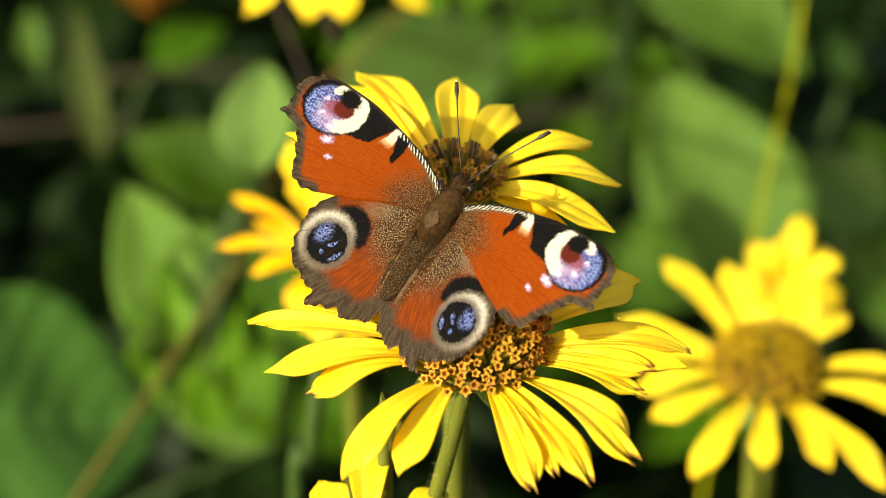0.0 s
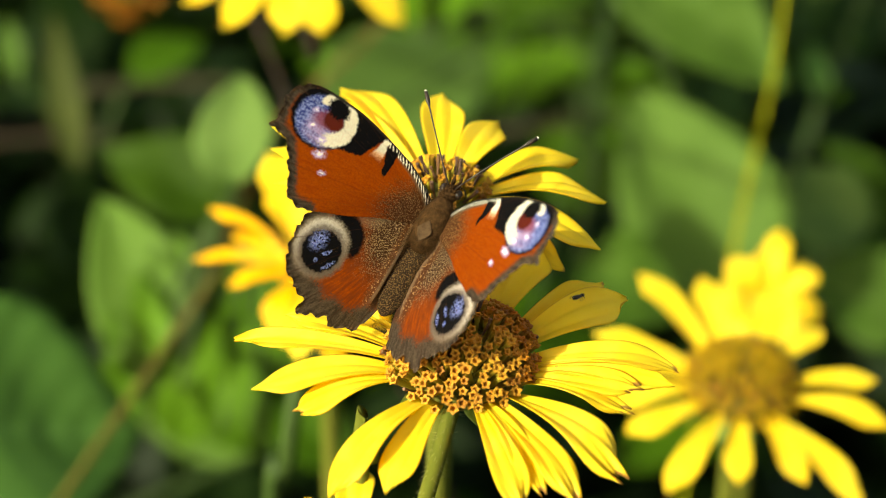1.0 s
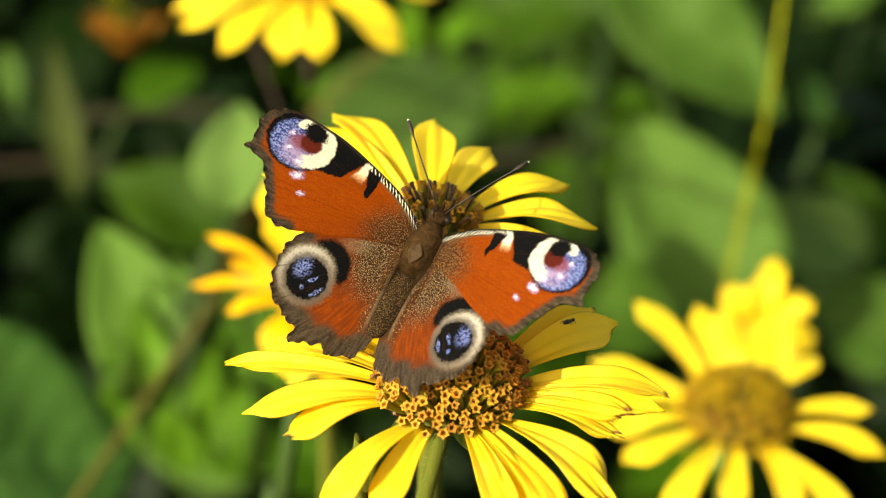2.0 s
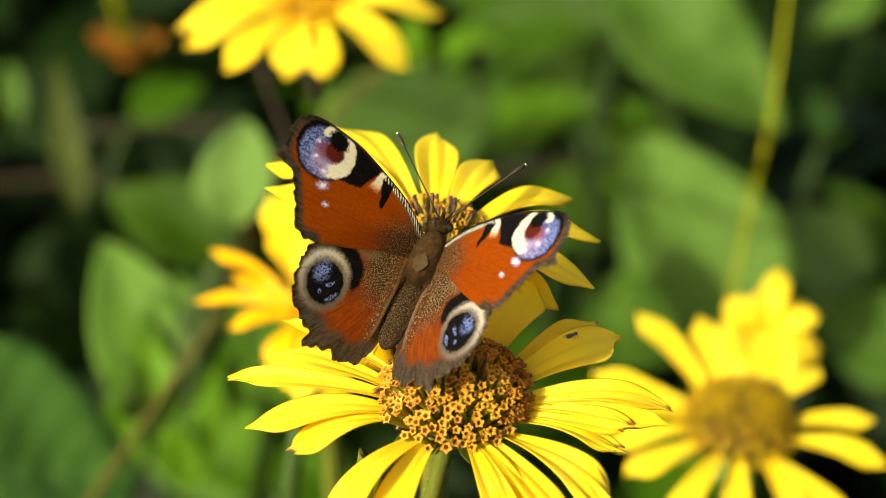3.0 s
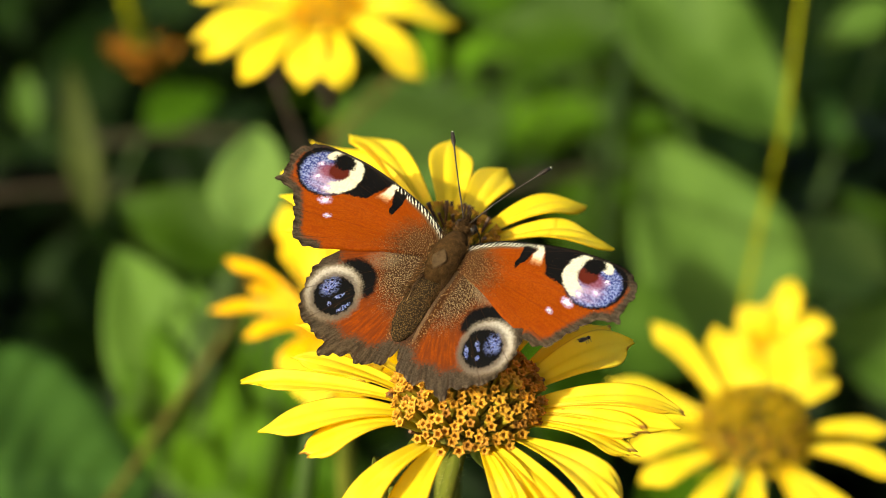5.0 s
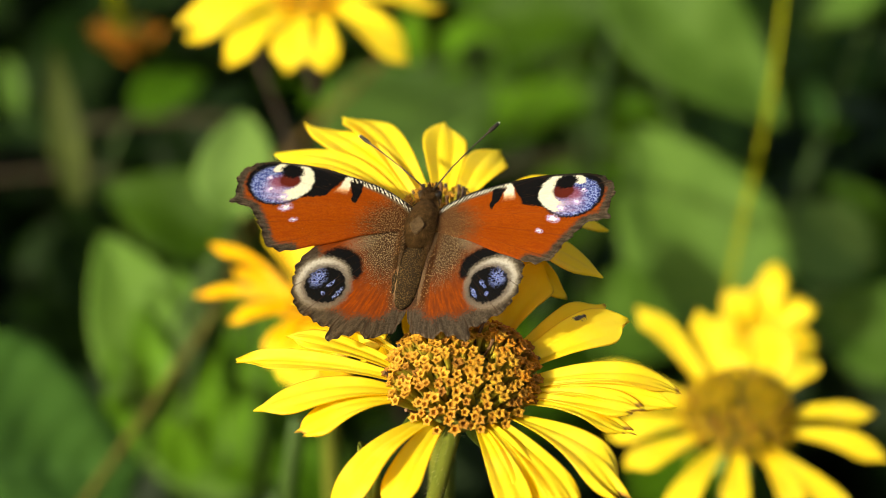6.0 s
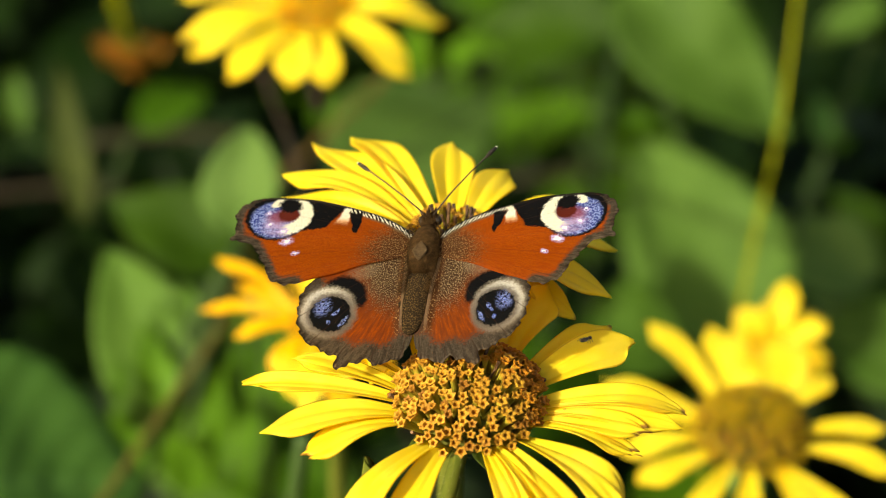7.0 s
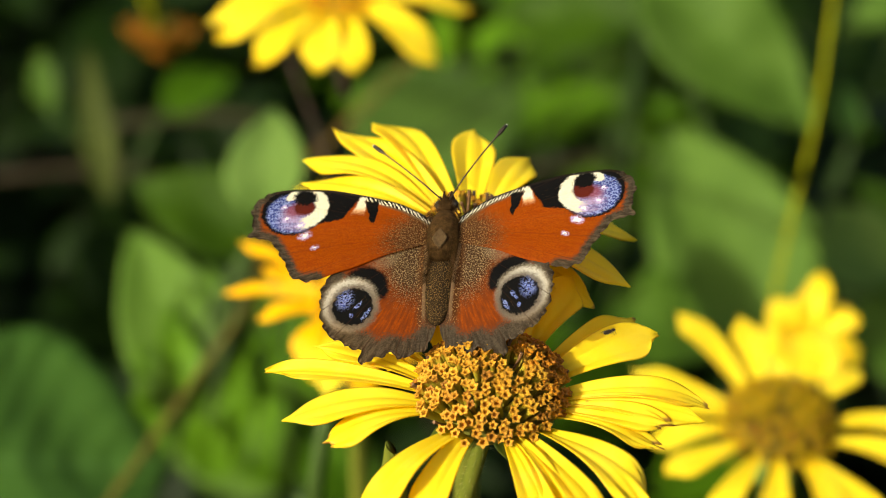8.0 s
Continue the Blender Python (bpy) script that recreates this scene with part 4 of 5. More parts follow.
def build_stems():
    a, b = Vector((0.1053, 0.3600, -0.1204)), Vector((0.0868, 0.3032, -0.2018))
    tall = loose_stem("tall thin yellow-green flower stem rising from the bed", [Vector((b.x - 0.02, b.y, GROUND)), b + (b - a) * 1.2, b, a.lerp(b, 0.5) + Vector((0.002, 0, 0)), a, a + (a - b) * 0.8], 0.75, STEM_YELLOW)
    a, b = Vector((-0.0657, 0.2800, -0.1935)), Vector((-0.0978, 0.2129, -0.2090))
    loose_stem("slanting dry brown stem among the leaves", [Vector((b.x - 0.22, b.y - 0.42, GROUND)), b + (b - a) * 3.0, b + (b - a) * 1.0, b, a.lerp(b, 0.5), a], 1.1, STEM_BROWN)
    for p, q, r in (((0.0196, 0.6577, -0.3956), (0.0873, 0.6619, -0.3902), 2.4), ((-0.2416, 0.7022, -0.4306), (-0.1646, 0.7043, -0.4284), 2.4), ((-0.1810, 0.6986, -0.3962), (-0.1055, 0.7006, -0.3940), 2.6)):
        p, q = Vector(p), Vector(q)
        loose_stem("dry reddish-brown twig lying across the plants", [Vector((p.x, p.y + 0.5, GROUND)), p + Vector((-0.012, 0.05, -0.03)), p, p.lerp(q, 0.5) + Vector((0, 0, 0.002)), q], r * 0.8, TWIG, "dry_twig")
    a, b = Vector((-0.0567, 0.3165, -0.1289)), Vector((-0.0471, 0.3025, -0.1491))
    loose_stem("purplish flower stem leaning behind the flowers", [Vector((b.x + 0.16, b.y + 0.05, GROUND)), b + (b - a) * 2.0, b, a, a + (a - b) * 1.0], 0.62, STEM_PURPLE)
    a, b = Vector((-0.0191, 0.5516, -0.2641)), Vector((-0.0571, 0.5303, -0.2943))
    loose_stem("thin dry reddish twig behind the flowers", [Vector((b.x - 0.10, b.y + 0.30, GROUND)), b + Vector((-0.03, 0.02, -0.06)), b, a.lerp(b, 0.5), a], 0.9, STEM_RUSTY, "dry_twig")
    a = Vector((-0.0355, 0.1193, -0.1292))
    loose_stem("green flower stem below the flowers, shade put into its dark green", [Vector((a.x - 0.02, a.y, GROUND)), a + Vector((-0.006, 0, -0.06)), a, a + Vector((0.003, 0.004, 0.02))], 2.0, STEM_SHADED)
    a = Vector((-0.0117, 0.0036, -0.0255))
    loose_stem("thin green stem beside the flower stalk", [Vector((a.x, a.y, GROUND)), a + Vector((-0.002, 0, -0.06)), a, a + Vector((0.0, 0.001, 0.002))], 1.2, STEM)
    return tall


def build_foliage():
    """The mass of leaves behind and below, too many to count."""
    rnd = random.Random(21)
    # the shade inside the mass comes from the near-black leaf colour
    for mat, count, tag, wide in ((LEAF_SHADED, 1500, "dense foliage, deep shade put into its near-black green", 0), (LEAF_MID, 130, "mid-green foliage of the flower bed", 0), (LEAF_SHADED, 3600, "ground cover round the flowers, shade put into its dark green", 1)):
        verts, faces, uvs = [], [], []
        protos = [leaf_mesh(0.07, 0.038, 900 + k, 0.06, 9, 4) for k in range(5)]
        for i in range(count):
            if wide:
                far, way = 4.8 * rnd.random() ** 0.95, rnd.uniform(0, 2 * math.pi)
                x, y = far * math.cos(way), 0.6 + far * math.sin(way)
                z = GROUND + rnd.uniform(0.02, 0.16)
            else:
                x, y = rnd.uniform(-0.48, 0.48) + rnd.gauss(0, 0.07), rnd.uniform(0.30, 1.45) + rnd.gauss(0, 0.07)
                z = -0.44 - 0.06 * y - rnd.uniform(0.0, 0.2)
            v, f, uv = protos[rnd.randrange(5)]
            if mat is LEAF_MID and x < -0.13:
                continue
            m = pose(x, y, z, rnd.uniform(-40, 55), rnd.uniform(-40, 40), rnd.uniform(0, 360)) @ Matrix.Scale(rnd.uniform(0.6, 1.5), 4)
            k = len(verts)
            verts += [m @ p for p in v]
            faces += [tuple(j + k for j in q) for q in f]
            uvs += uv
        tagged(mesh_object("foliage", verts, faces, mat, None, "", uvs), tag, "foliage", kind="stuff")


build_plants()
leafy_clump()
TALL_STEM = build_stems()
build_foliage()


# ---- beetle ----
def build_beetle():
    root = thing("small_beetle", (0.0161, -0.0013, 0.0128), "tiny dark mottled beetle on a yellow petal", "insect")
    m = pose(0, 0, 0, -15, -15, -38)
    v, f = blob((0.36 * MM, 0.95 * MM, 0.32 * MM), (0, 0, 0), 8, 10)
    mesh_object("abdomen", [m @ p for p in v], f, CHITIN, root)
    v, f = blob((0.30 * MM, 0.35 * MM, 0.26 * MM), (0, 1.25 * MM, 0), 6, 8)
    mesh_object("head", [m @ p for p in v], f, CHITIN, root)
    for i in range(6):
        s, y = (-1) ** i, (0.6, 0.6, 0.1, 0.1, -0.4, -0.4)[i]
        v, f = tube([Vector(p) * MM for p in ((s * 0.2, y, 0), (s * 0.7, y + 0.1, 0.05), (s * 1.0, y, -0.3))], [0.06 * MM, 0.05 * MM, 0.03 * MM], 5)
        mesh_object("leg", [m @ p for p in v], f, CHITIN, root)
    return root


BEETLE = build_beetle()


# ---- butterfly ----
def smooth_line(points, closed, step):
    """A rounded line through points, with a point about every step."""
    pts = [Vector((*p, 0)) for p in points]
    n, out = len(pts), []
    for i in range(n if closed else n - 1):
        p0, p1, p2, p3 = pts[(i - 1) % n if closed else max(i - 1, 0)], pts[i], pts[(i + 1) % n], pts[(i + 2) % n if closed else min(i + 2, n - 1)]
        k = max(1, int((p2 - p1).length / step))
        for j in range(k):
            t = j / k
            out.append(0.5 * (2 * p1 + (p2 - p0) * t + (2 * p0 - 5 * p1 + 4 * p2 - p3) * t * t + (3 * p1 - p0 - 3 * p2 + p3) * t ** 3))
    return out


FORE_OUTLINE = [(-0.4, 1.0), (1.6, 2.5), (3.4, 3.5), (5.7, 4.5), (8.8, 5.35), (11.7, 6.0), (14.4, 6.55), (17.0, 6.9), (20.6, 7.0), (23.4, 6.85), (25.4, 6.15), (27.0, 4.75),
                (27.5, 3.5), (27.35, 1.5), (27.0, 0.0), (27.5, -1.3), (26.7, -1.6), (25.4, -1.65), (24.2, -2.1), (23.2, -3.3), (22.2, -4.85), (21.3, -6.35),
                (20.6, -7.8), (19.6, -8.55), (18.4, -8.95), (16.4, -8.55), (14.0, -7.5), (11.4, -6.5), (9.4, -5.5), (7.0, -4.3), (3.0, -2.8), (-0.4, -1.4)]
HIND_OUTLINE = [(-0.2, 1.5), (3.0, 1.0), (7.5, -0.9), (12.0, -3.4), (14.6, -6.2), (15.6, -7.4), (16.3, -9.0), (16.45, -10.8), (16.35, -12.6), (16.0, -14.3), (15.2, -16.3), (13.6, -17.4),
                (12.1, -18.2), (11.4, -18.9), (10.3, -18.7), (10.4, -20.2), (9.9, -21.3), (8.6, -20.4), (7.2, -20.2), (5.9, -19.5), (4.5, -20.5), (2.8, -19.7),
                (1.1, -19.1), (0.3, -17.6), (-0.4, -15.3), (-0.8, -12.0), (-0.6, -10.0), (-0.6, -6.6), (-0.4, -3.4)]


def seg_distance(p, a, b):
    d = b - a
    t = max(0.0, min(1.0, (p - a).dot(d) / max(1e-9, d.dot(d))))
    return (a + d * t - p).length


def wing_mesh(outline, outer, costa, side, mat, name, camber):
    """A wing's thin solid sheet in millimetres turned to metres; outer and costa name stretches of the outline."""
    rnd = random.Random(5)
    line = smooth_line(outline, True, 0.35)
    rim_line = smooth_line(outline[outer[0]:outer[1]], False, 0.35)
    costa_line = smooth_line(outline[costa[0]:costa[1]], False, 0.35)
    rim, run = [], 0.0
    for k, p in enumerate(line):
        along = line[(k + 1) % len(line)] - line[k - 1]
        away = Vector((along.y, -along.x)).normalized()
        run += (p - line[k - 1]).length if k else 0.0
        d = min(seg_distance(p, a, b) for a, b in zip(rim_line, rim_line[1:]))
        wave = (0.16 * math.cos(run * 2.9) + rnd.uniform(-0.14, 0.14)) * max(0.0, 1 - d / 0.4)
        rim.append(Vector((p.x + away.x * wave, p.y + away.y * wave)))
    pts = list(rim)
    xs, ys = [p.x for p in rim], [p.y for p in rim]
    gap = 0.55
    y = min(ys)
    while y < max(ys):
        x = min(xs)
        while x < max(xs):
            q = Vector((x + rnd.uniform(-0.1, 0.1), y + rnd.uniform(-0.1, 0.1)))
            inside = False
            for a, b in zip(rim, rim[1:] + rim[:1]):
                if (a.y > q.y) != (b.y > q.y) and q.x < (b.x - a.x) * (q.y - a.y) / (b.y - a.y) + a.x:
                    inside = not inside
            if inside and min((q - r).length_squared for r in rim) > 0.09:
                pts.append(q)
            x += gap
        y += gap
    n_rim = len(rim)
    out = geometry.delaunay_2d_cdt(pts, [], [list(range(n_rim))], 1, 1e-6)
    flat, tris = out[0], out[2]
    margin, edge, verts = [], [], []
    for p in flat:
        q = Vector((p.x, p.y, 0))
        margin.append(min(seg_distance(q, a, b) for a, b in zip(rim_line, rim_line[1:])))
        edge.append(min(seg_distance(q, a, b) for a, b in zip(costa_line, costa_line[1:])))
        way = math.atan2(p.y, p.x + 2)
        z = camber * math.sin(min(1, max(0, p.x / 24)) * math.pi) + 0.10 * math.sin(way * 15) * min(1, p.x / 8) - 0.010 * (p.y ** 2) * 0.2
        if name == "hindwing":
            z += 0.95 * math.exp(-((p.x - 1.35) / 0.5) ** 2) * min(1.0, max(0.0, (-p.y - 4) / 3)) * min(1.0, max(0.0, (p.y + 16) / 3))
            z -= 0.22 * min(1.0, max(0.0, (p.y + 8.5) / 4)) * min(1.0, max(0.0, p.x / 4))
        verts.append(Vector((side * p.x * MM, p.y * MM, z * MM)))
    k = len(verts)
    low = [v - Vector((0, 0, 0.00008)) for v in verts]
    faces, slots = [], []
    for t in tris:
        a, b, c = t
        up = (flat[b] - flat[a]).cross(flat[c] - flat[a]) * side > 0
        top = (a, b, c) if up else (c, b, a)
        faces.append(top)
        slots.append(0)
        faces.append(tuple(i + k for i in reversed(top)))
        slots.append(1)
    count = {}
    for t in tris:
        for a, b in ((t[0], t[1]), (t[1], t[2]), (t[2], t[0])):
            count[(min(a, b), max(a, b))] = count.get((min(a, b), max(a, b)), 0) + 1
    for (a, b), c in count.items():
        if c == 1:
            faces.append((a, b, b + k, a + k))
            slots.append(0)
    return verts + low, faces, slots, {"margin": margin * 2, "costa": edge * 2}


def build_butterfly():
    root = thing("butterfly", (0, 0, 0.02), "rust-red butterfly with blue eyespots, basking on the daisies", "butterfly")
    root.scale = (1.018, 1.018, 1.018)
    rnd = random.Random(31)
    # thorax and fur
    v, f = blob((2.4 * MM, 4.5 * MM, 1.9 * MM), (0, -0.9 * MM, 0.2 * MM), 14, 20)
    thorax = mesh_object("thorax", v, f, FUR, root, "furry brown thorax")
    def on_thorax(r):
        a, w = r.uniform(0.25, 2.9), r.uniform(-0.3, math.pi + 0.3)
        d = Vector((math.sin(a) * math.cos(w), -math.cos(a), math.sin(a) * math.sin(w)))
        return Vector((d.x * 2.35, d.y * 4.4 - 0.9, d.z * 1.85 + 0.2)) * MM, d
    v, f = hairs(rnd, 4200, on_thorax, 0.42 * MM, (0, -2.4, 0.0))
    mesh_object("fur", v, f, FUR_GOLD, thorax, "fine golden-brown hair")
    def at_roots(r):
        side = r.choice((-1, 1))
        y = r.uniform(-9, 3)
        return Vector((side * r.uniform(1.2, 2.2), y, r.uniform(0.3, 1.4))) * MM, Vector((side * 0.8, -0.3, 0.25))
    v, f = hairs(rnd, 700, at_roots, 1.3 * MM, (0, -0.8, 0.0))
    mesh_object("fur", v, f, FUR_GOLD, thorax, "long golden-brown hair at the wing roots")
    # a lozenge-shaped plate on the back
    ring = [(0, -0.6), (0.7, -1.35), (1.25, -2.3), (0.75, -3.3), (0, -4.2), (-0.75, -3.3), (-1.25, -2.3), (-0.7, -1.35)]
    v = [Vector((x * q, (y + 2.4) * q - 2.4, 2.28 - 0.10 * abs(x) - 0.02 * abs(y + 2.0) + rise)) * MM for q, rise in ((0.96, -0.35), (0.90, 0.02), (0.74, -0.14), (0.40, -0.04)) for x, y in ring]
    f = [(8 * a + k, 8 * a + (k + 1) % 8, 8 * a + 8 + (k + 1) % 8, 8 * a + 8 + k) for a in range(3) for k in range(8)] + [tuple(range(24, 32))]
    mesh_object("back_plate", v, f, BACK_PLATE, thorax, "greyish lozenge on the back")
    # abdomen
    v, f = blob((2.6 * MM, 5.8 * MM, 1.5 * MM), (0, -9.7 * MM, -0.45 * MM), 26, 18, lambda s, w: (0.80 + 0.30 * s) * (1 + 0.035 * math.sin(s * 46)))
    abdomen = mesh_object("abdomen", v, f, ABDOMEN, root, "dark abdomen dusted with golden scales")
    def on_abdomen(r):
        a, w = r.uniform(0.2, 2.9), r.uniform(-0.2, math.pi + 0.2)
        d = Vector((math.sin(a) * math.cos(w), -math.cos(a), math.sin(a) * math.sin(w)))
        return Vector((d.x * 2.4, d.y * 5.6 - 9.7, d.z * 1.42 - 0.45)) * MM, d
    v, f = hairs(rnd, 260, on_abdomen, 0.25 * MM, (0, -2.0, 0))
    mesh_object("fur", v, f, ABDOMEN, abdomen)
    # head with eyes and palps
    v, f = blob((1.35 * MM, 1.2 * MM, 1.1 * MM), (0, 4.2 * MM, 0.1 * MM), 10, 16)
    head = mesh_object("head", v, f, FUR, root)
    def on_head(r):
        a, w = r.uniform(0.3, 2.8), r.uniform(0, math.pi)
        d = Vector((math.sin(a) * math.cos(w), -math.cos(a), math.sin(a) * math.sin(w)))
        return Vector((d.x * 1.3, d.y * 1.15 + 4.2, d.z * 1.05 + 0.1)) * MM, d
    v, f = hairs(rnd, 420, on_head, 0.9 * MM, (0, 0.2, 0.2))
    mesh_object("fur", v, f, FUR, head)
    for s in (-1, 1):
        v, f = blob((0.6 * MM, 0.75 * MM, 0.75 * MM), (s * 1.15 * MM, 4.5 * MM, 0.2 * MM), 8, 12)
        mesh_object("eye", v, f, CHITIN, head)
        v, f = tube([Vector(p) * MM for p in ((s * 0.4, 5.0, -0.3), (s * 0.5, 6.0, 0.0), (s * 0.55, 6.8, 0.4))], [0.35 * MM, 0.3 * MM, 0.1 * MM], 7)
        mesh_object("palp", v, f, FUR, head)
    v, f = tube([Vector(p) * MM for p in ((0, 5.1, -0.6), (0.2, 6.0, -2.2), (0.3, 6.2, -4.4), (0.4, 5.8, -6.4))], [0.12 * MM] * 4, 6)
    mesh_object("proboscis", v, f, CHITIN, head)
    # legs, with thigh, shin and foot
    for s, knee, foot, hip in ((1, (4.2, 2.6, -2.6), (5.8, 0.8, -9.4), (1.2, 1.0, -1.0)), (-1, (-4.2, 3.4, -2.0), (-6.4, 3.4, -7.6), (-1.2, 1.0, -1.0)), (1, (3.4, -3.4, -2.6), (4.6, -5.4, -8.4), (1.2, -1.8, -1.0)), (-1, (-3.4, -3.4, -2.6), (-4.8, -5.6, -8.2), (-1.2, -1.8, -1.0))):
        knee, foot, hip = Vector(knee), Vector(foot), Vector(hip)
        pts = [hip, hip.lerp(knee, 0.55) + Vector((0, 0, 0.3)), knee, knee.lerp(foot, 0.5), foot, foot + Vector((s * 1.1, 0.8, -0.5))]
        v, f = tube([p * MM for p in pts], [x * MM for x in (0.42, 0.36, 0.26, 0.2, 0.14, 0.1)], 7)
        mesh_object("leg", v, f, CHITIN, root, "thin dark leg")
    # antennae
    ants = []
    for s in (-1, 1):
        pts = [Vector((0, 0, 0)), Vector((0, 4, 1.3)), Vector((0, 8, 2.0)), Vector((0, 11.2, 2.3)), Vector((0, 12.2, 2.4)), Vector((0, 13.6, 2.5))]
        v, f = tube([p * MM for p in pts], [x * MM for x in (0.13, 0.11, 0.10, 0.12, 0.34, 0.26)], 7)
        ant = mesh_object("antenna", v, f, CHITIN, root, "thin dark clubbed antenna")
        v, f = blob((0.24 * MM, 0.24 * MM, 0.24 * MM), (0, 13.6 * MM, 2.5 * MM), 6, 8)
        mesh_object("antenna_tip", v, f, PALE_TIP, ant, "pale tip")
        ants.append(ant)
    wings = []
    for nm, line, outer, costa, mat, camber in (("forewing", FORE_OUTLINE, (10, 26), (0, 11), FOREWING, 0.4), ("hindwing", HIND_OUTLINE, (5, 24), (0, 4), HINDWING, 0.4)):
        for s in (-1, 1):
            v, f, slots, layers = wing_mesh(line, outer, costa, s, mat, nm, camber)
            wings.append(mesh_object(nm, v, f, [mat, UNDERWING], root, "rust-red wing with large eyespot" if nm == "forewing" else "brown-red wing with blue eyespot", None, True, slots, layers))
    return root, ants, wings


BUTTERFLY, ANTENNAE, WINGS = build_butterfly()


# ---- what moves ----
def swaying(ob, rows, much=1.0):
    """The flower leans in the wind: offsets in millimetres."""
    at = ob.matrix_basis.translation.copy()
    walk(ob, [(t, Matrix.Translation(at + Vector((x, y, z)) * (MM * much))) for t, x, y, z in rows])


def motions():
    front_sway = [
    (0, 0.28, -1.75, -1.6), (0.5, 1.19, -1.78, -1.66), (1, 1.73, -2.06, -2.16), (1.5, 0.87, -1.82, -1.91),
    (3, 0.58, -1.48, -2.02), (3.5, 0.29, -1.09, -1.68), (4, 0.07, -1, -1.54), (5.5, 1.12, -0.91, -1.21),
    (6, 1.87, -0.6, -0.67), (6.5, 0, 0, 0), (7, 1.88, -1.08, -1.62), (7.5, 2.92, -1.81, -2.58),
    (8, 1.97, -1.62, -2),
    ]
    swaying(FLOWER_A, front_sway)
    swaying(FLOWER_C, front_sway)
    swaying(BEETLE, front_sway)
    swaying(FLOWER_B, [
    (0, 0.33, -0.5, -1.69), (0.5, 1.24, -0.64, -1.83), (1, 1.44, -0.9, -1.96), (1.5, 0.47, -0.87, -1.8),
    (3, 0.27, -0.92, -1.38), (3.5, -0.23, -0.83, -1.12), (4, -0.01, -0.88, -1.2), (5.5, 0.85, -0.73, -1.15),
    (6, 1.67, -0.49, -0.86), (6.5, -0, 0, 0), (7, 2.09, -1.07, -1.52), (7.5, 2.32, -1.47, -2.14),
    (8, 1.43, -1.07, -1.77),
    ])
    swaying(FLOWER_R, [
    (0, 0.66, 0.27, -0.45), (0.5, 0.38, 0.06, -0.23), (1, 0.23, -0.29, -0), (1.5, 0.06, -0.47, -0.13),
    (3, -0.7, 0.26, 0.13), (3.5, -0.58, 0.56, -0.02), (4, -1.27, 0.58, 0.19), (5.5, -0.16, 0.49, -0.08),
    (6, -0.72, 0.26, 0.27), (6.5, 0, 0, 0), (7, 0.91, 0.25, -0.3), (7.5, 2.6, 0.37, -0.95),
    (8, 2.63, 0.55, -1.12),
    ], 0.88)
    small_sway = [
    (0, -0.06, 0.52, -0.71), (0.5, -0.11, 0.23, -0.4), (1, 0.33, -0.25, -0.04), (1.5, -0.4, -0.45, -0.09),
    (3, -0.46, 0.42, 0.22), (3.5, -0.96, 0.81, 0.02), (4, -2.33, 0.82, 0.31), (5.5, -0.5, 0.74, -0.09),
    (6, -1.05, 0.4, 0.37), (6.5, 0, 0, 0), (7, 0.85, 0.2, -0.63), (7.5, 1.36, 0.54, -1.26),
    (8, 3.66, 0.79, -1.63),
    ]
    swaying(FLOWER_S, small_sway, 0.93)
    swaying(TALL_STEM, small_sway, 1.08)
    swaying(FLOWER_T, [
    (0, 0.09, 1.39, -0.42), (0.5, 0.19, 1.37, -0.37), (1, -0.11, 1.05, -0.35), (1.5, -0.44, 1.25, 0.19),
    (3, 0.18, -0.05, -0.23), (3.5, 0.43, -0.25, -0.11), (4, 0.2, -0.17, -0.02), (5.5, 0.34, -0.12, -0.34),
    (6, 0.39, 0.03, -0.35), (6.5, -0, 0, 0), (7, -0.21, -0.23, -0.17), (7.5, 0.06, -0.22, -0.12),
    (8, -0.06, -0.21, -0.62),
    ])
    walk(BUTTERFLY, [(t, pose(x * MM, y * MM, z * MM, rx, ry, rz)) for t, x, y, z, rx, ry, rz in [
    (0, -3.58, 9.00, 14.47, 35.8, 9.9, -39.1), (0.5, -2.02, 9.24, 14.76, 39.5, 10.6, -37.8),
    (0.6, -1.14, 9.27, 14.80, 41.3, 12.2, -42), (0.7, -2.08, 8.86, 14.27, 38.9, 11.6, -40.4),
    (0.8, -1.63, 9.23, 14.76, 42.3, 12.3, -40.1), (0.9, -2.61, 9.70, 15.42, 43.9, 15.1, -33.6),
    (1, -1.88, 9.34, 14.95, 40.2, 12.1, -29.7), (1.5, -3.13, 9.45, 15.11, 36.3, 9.6, -29.9),
    (1.7, -3.07, 9.49, 15.19, 34.4, 10.4, -29.6), (2.8, -3.34, 11.89, 14.30, 31.8, 10.8, -21.6),
    (3, -3.09, 12.07, 14.54, 32.3, 10.9, -22.1), (3.5, -3.36, 12.41, 15.03, 33.4, 8.2, -23.8),
    (4, -2.70, 12.45, 15.07, 27.4, 6.5, -31.4), (5.3, -1.99, 13.50, 15.70, 24.2, 3.9, -32),
    (5.5, -2.40, 15.66, 15.28, 22.4, 1.9, -27.7), (6, -3.78, 19.90, 13.73, 19.1, -6.7, -15.4),
    (6.5, -6.76, 20.28, 14.30, 21.7, -10.1, -11.3), (7, -4.31, 18.96, 12.44, 18, -7.8, -12),
    (7.5, -4.22, 18.52, 11.81, 21, -8.8, -8.5), (8, -5.07, 18.95, 12.43, 23, -9.9, -8.7),
    ]])
    left, right, hind_left, hind_right = WINGS
    hinge = 1.2 * MM
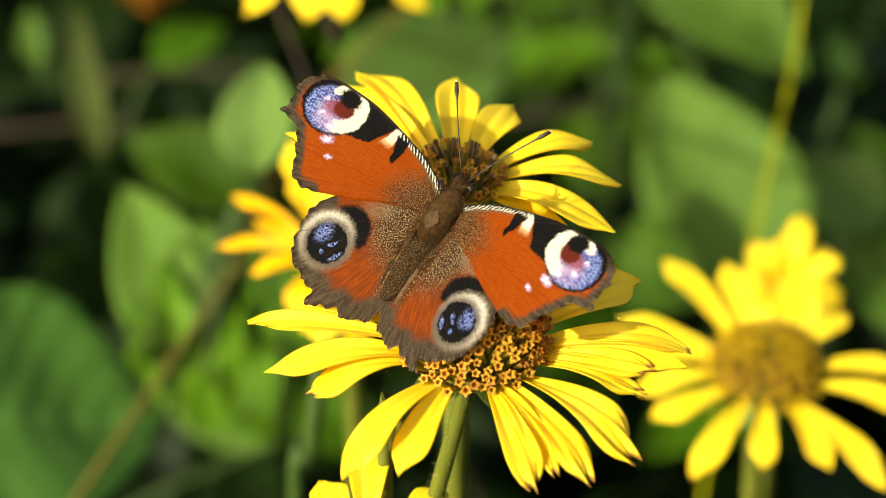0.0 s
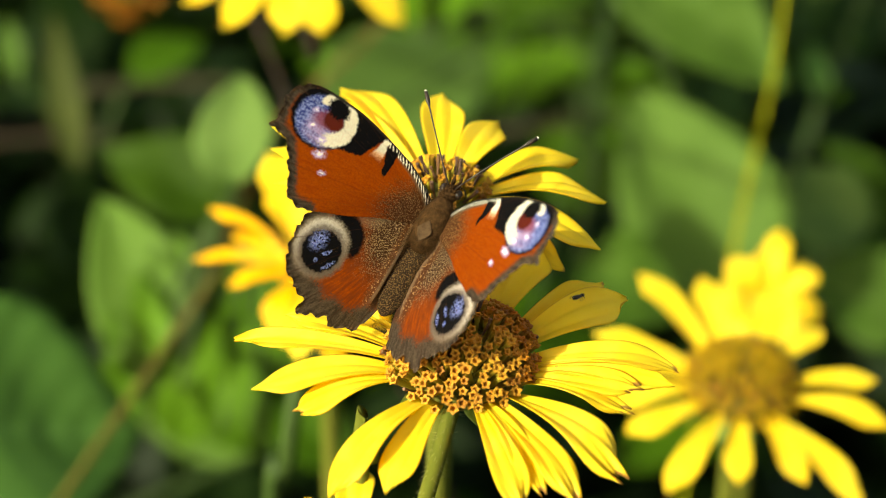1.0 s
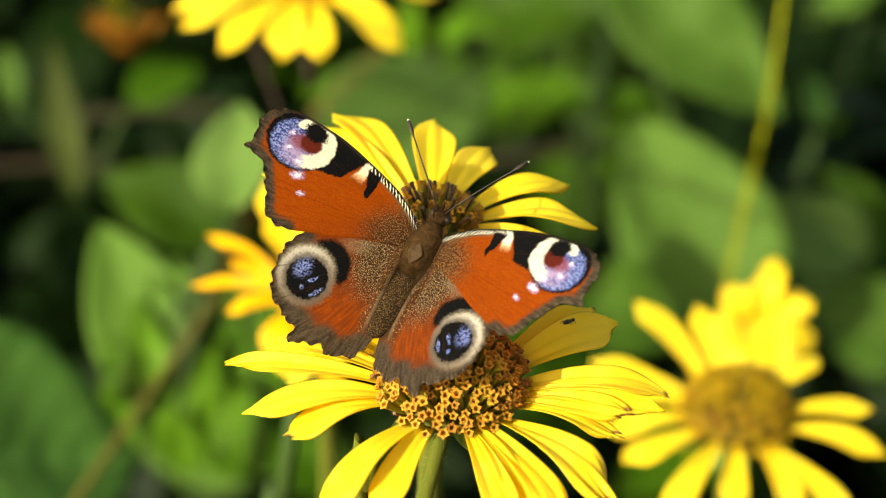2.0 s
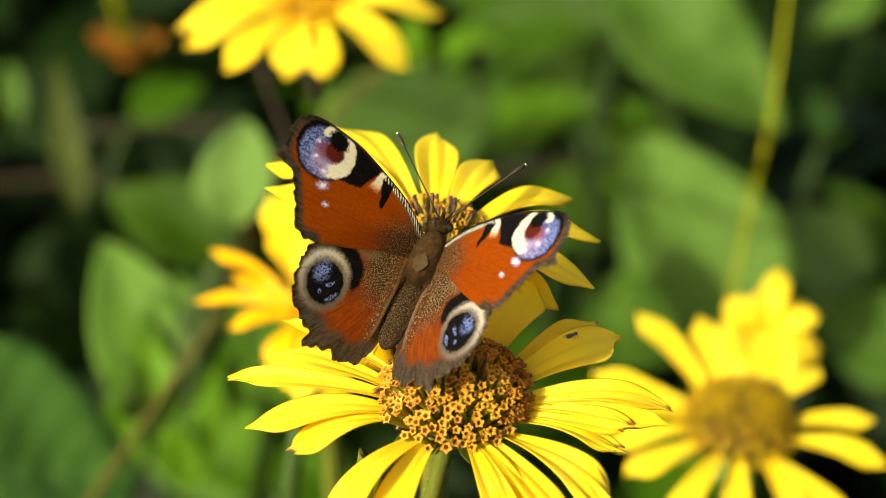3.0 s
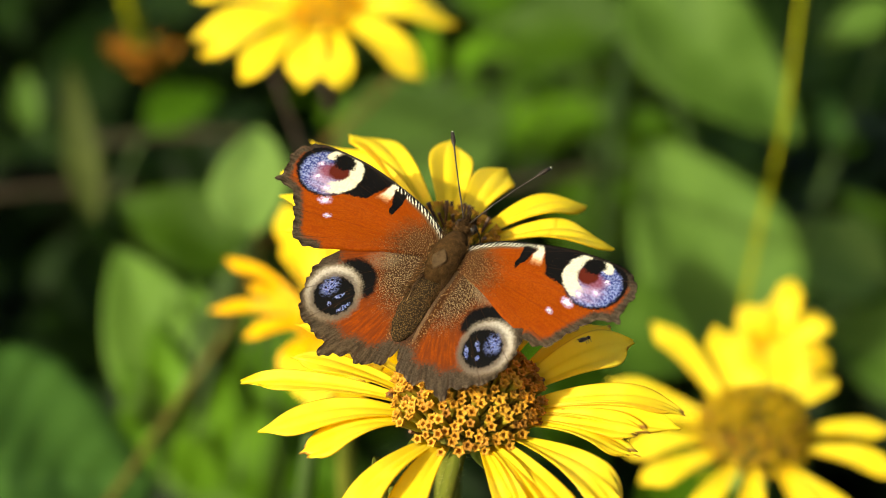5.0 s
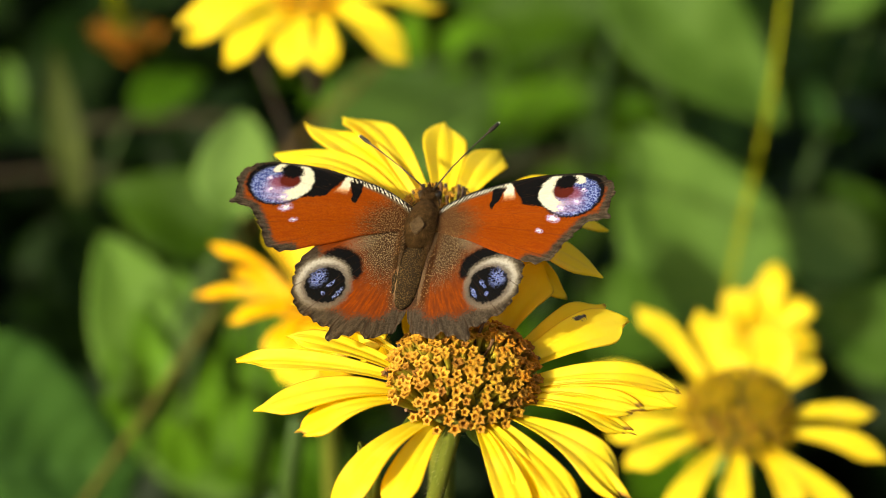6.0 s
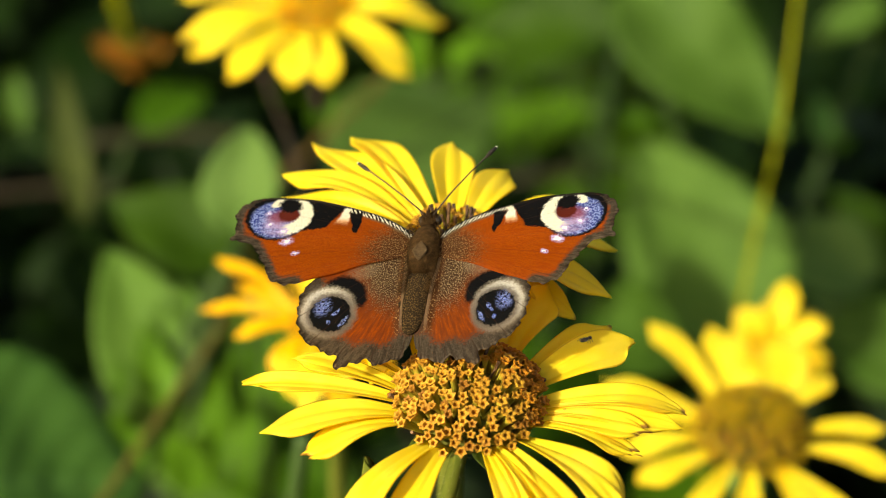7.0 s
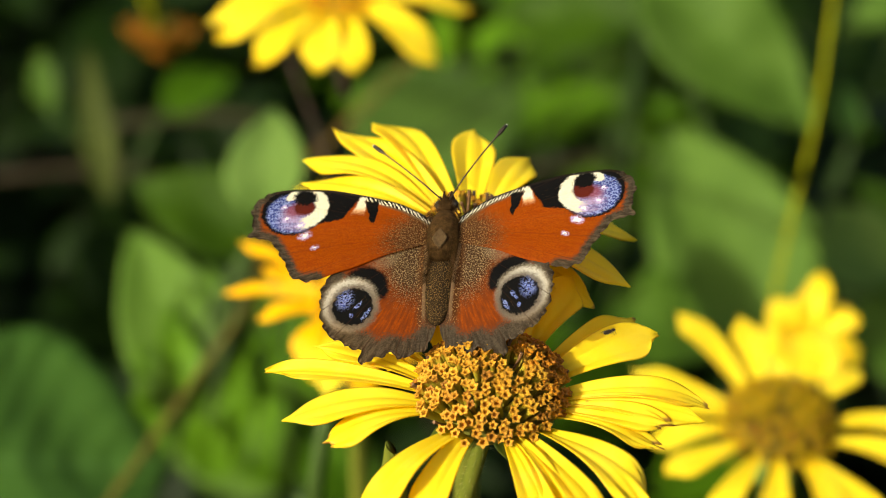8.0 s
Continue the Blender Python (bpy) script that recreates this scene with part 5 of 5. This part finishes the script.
    walk(left, [(t, pose(-hinge, 0, 0.00012, 0, a, 0)) for t, a in [
    (0, 9.5), (0.5, 29.9), (0.6, 64.1), (0.7, 65.7), (0.8, 61.6), (0.9, 56.6), (1, 43.1), (1.5, 15.3),
    (1.7, 12.7), (2.8, 58), (3, 45.6), (3.5, 31.9), (4, 10.7), (5.3, 5.5), (5.5, 6.6), (6, 8.2),
    (6.5, 8.5), (7, 6.7), (7.5, 6.7), (8, 6.7),
    ]])
    walk(right, [(t, pose(hinge, 0, 0.00012, 0, -a, 0)) for t, a in [
    (0, 11), (0.5, 29.6), (0.6, 67.0), (0.7, 67.5), (0.8, 65.5), (0.9, 61.0), (1, 45.3), (1.5, 18.4),
    (1.7, 17.2), (2.8, 58.8), (3, 46.3), (3.5, 31.1), (4, 13.1), (5.3, 7.8), (5.5, 7.9), (6, 9.9),
    (6.5, 10.5), (7, 8.9), (7.5, 8.1), (8, 8.6),
    ]])
    walk(hind_left, [(t, pose(-hinge, 0, -0.0001, 0, a, 0) @ pose(0, 0, 0, 0, 0, -b)) for t, a, b in [
    (0, 8.3, -6.5), (0.5, 29.1, -0.9), (0.6, 57.8, -1.0), (0.7, 58.8, -2.0), (0.8, 55.2, -1.0), (0.9, 54.7, -1.0),
    (1, 41.5, -0.7), (1.5, 14.3, -5.8), (1.7, 11.6, -6.4), (2.8, 55.8, 4), (3, 42.3, -0.1), (3.5, 29.5, -2.4),
    (4, 9.4, -5.9), (5.3, 4.6, -7.4), (5.5, 5.9, -7), (6, 7, -6.2), (6.5, 7.8, -4.3), (7, 5.8, -5.2),
    (7.5, 5.5, -4), (8, 5.9, -3.3),
    ]])
    walk(hind_right, [(t, pose(hinge, 0, -0.0001, 0, -a, 0) @ pose(0, 0, 0, 0, 0, b)) for t, a, b in [
    (0, 11.3, -2), (0.5, 29.2, -0.9), (0.6, 64.0, 0.5), (0.7, 65.0, 0.5), (0.8, 60.5, 1.0), (0.9, 54.0, 3.0),
    (1, 39.9, 3), (1.5, 18.9, -0.4), (1.7, 17.6, -0.7), (2.8, 55.8, 5.3), (3, 41.7, 2.7), (3.5, 28.3, 0.4),
    (4, 13.1, 0.7), (5.3, 8.9, -0.4), (5.5, 9, -1.3), (6, 10.5, -0.2), (6.5, 11.6, -0.7), (7, 9.6, -1),
    (7.5, 8.7, -1.4), (8, 9.5, -1.6),
    ]])
    feelers = [(0.0, 38, -30), (1.0, 42, -33), (3.5, 50, -32), (4.0, 42, -30), (5.3, 36, -32), (5.5, 47, -34), (5.7, 57, -35), (6.5, 56, -38), (8.0, 51, -37)]
    walk(ANTENNAE[0], [(t, pose(-0.0005, 0.0049, 0.0009, 0, 0, a)) for t, a, b in feelers])
    walk(ANTENNAE[1], [(t, pose(0.0005, 0.0049, 0.0009, 0, 0, b)) for t, a, b in feelers])


motions()
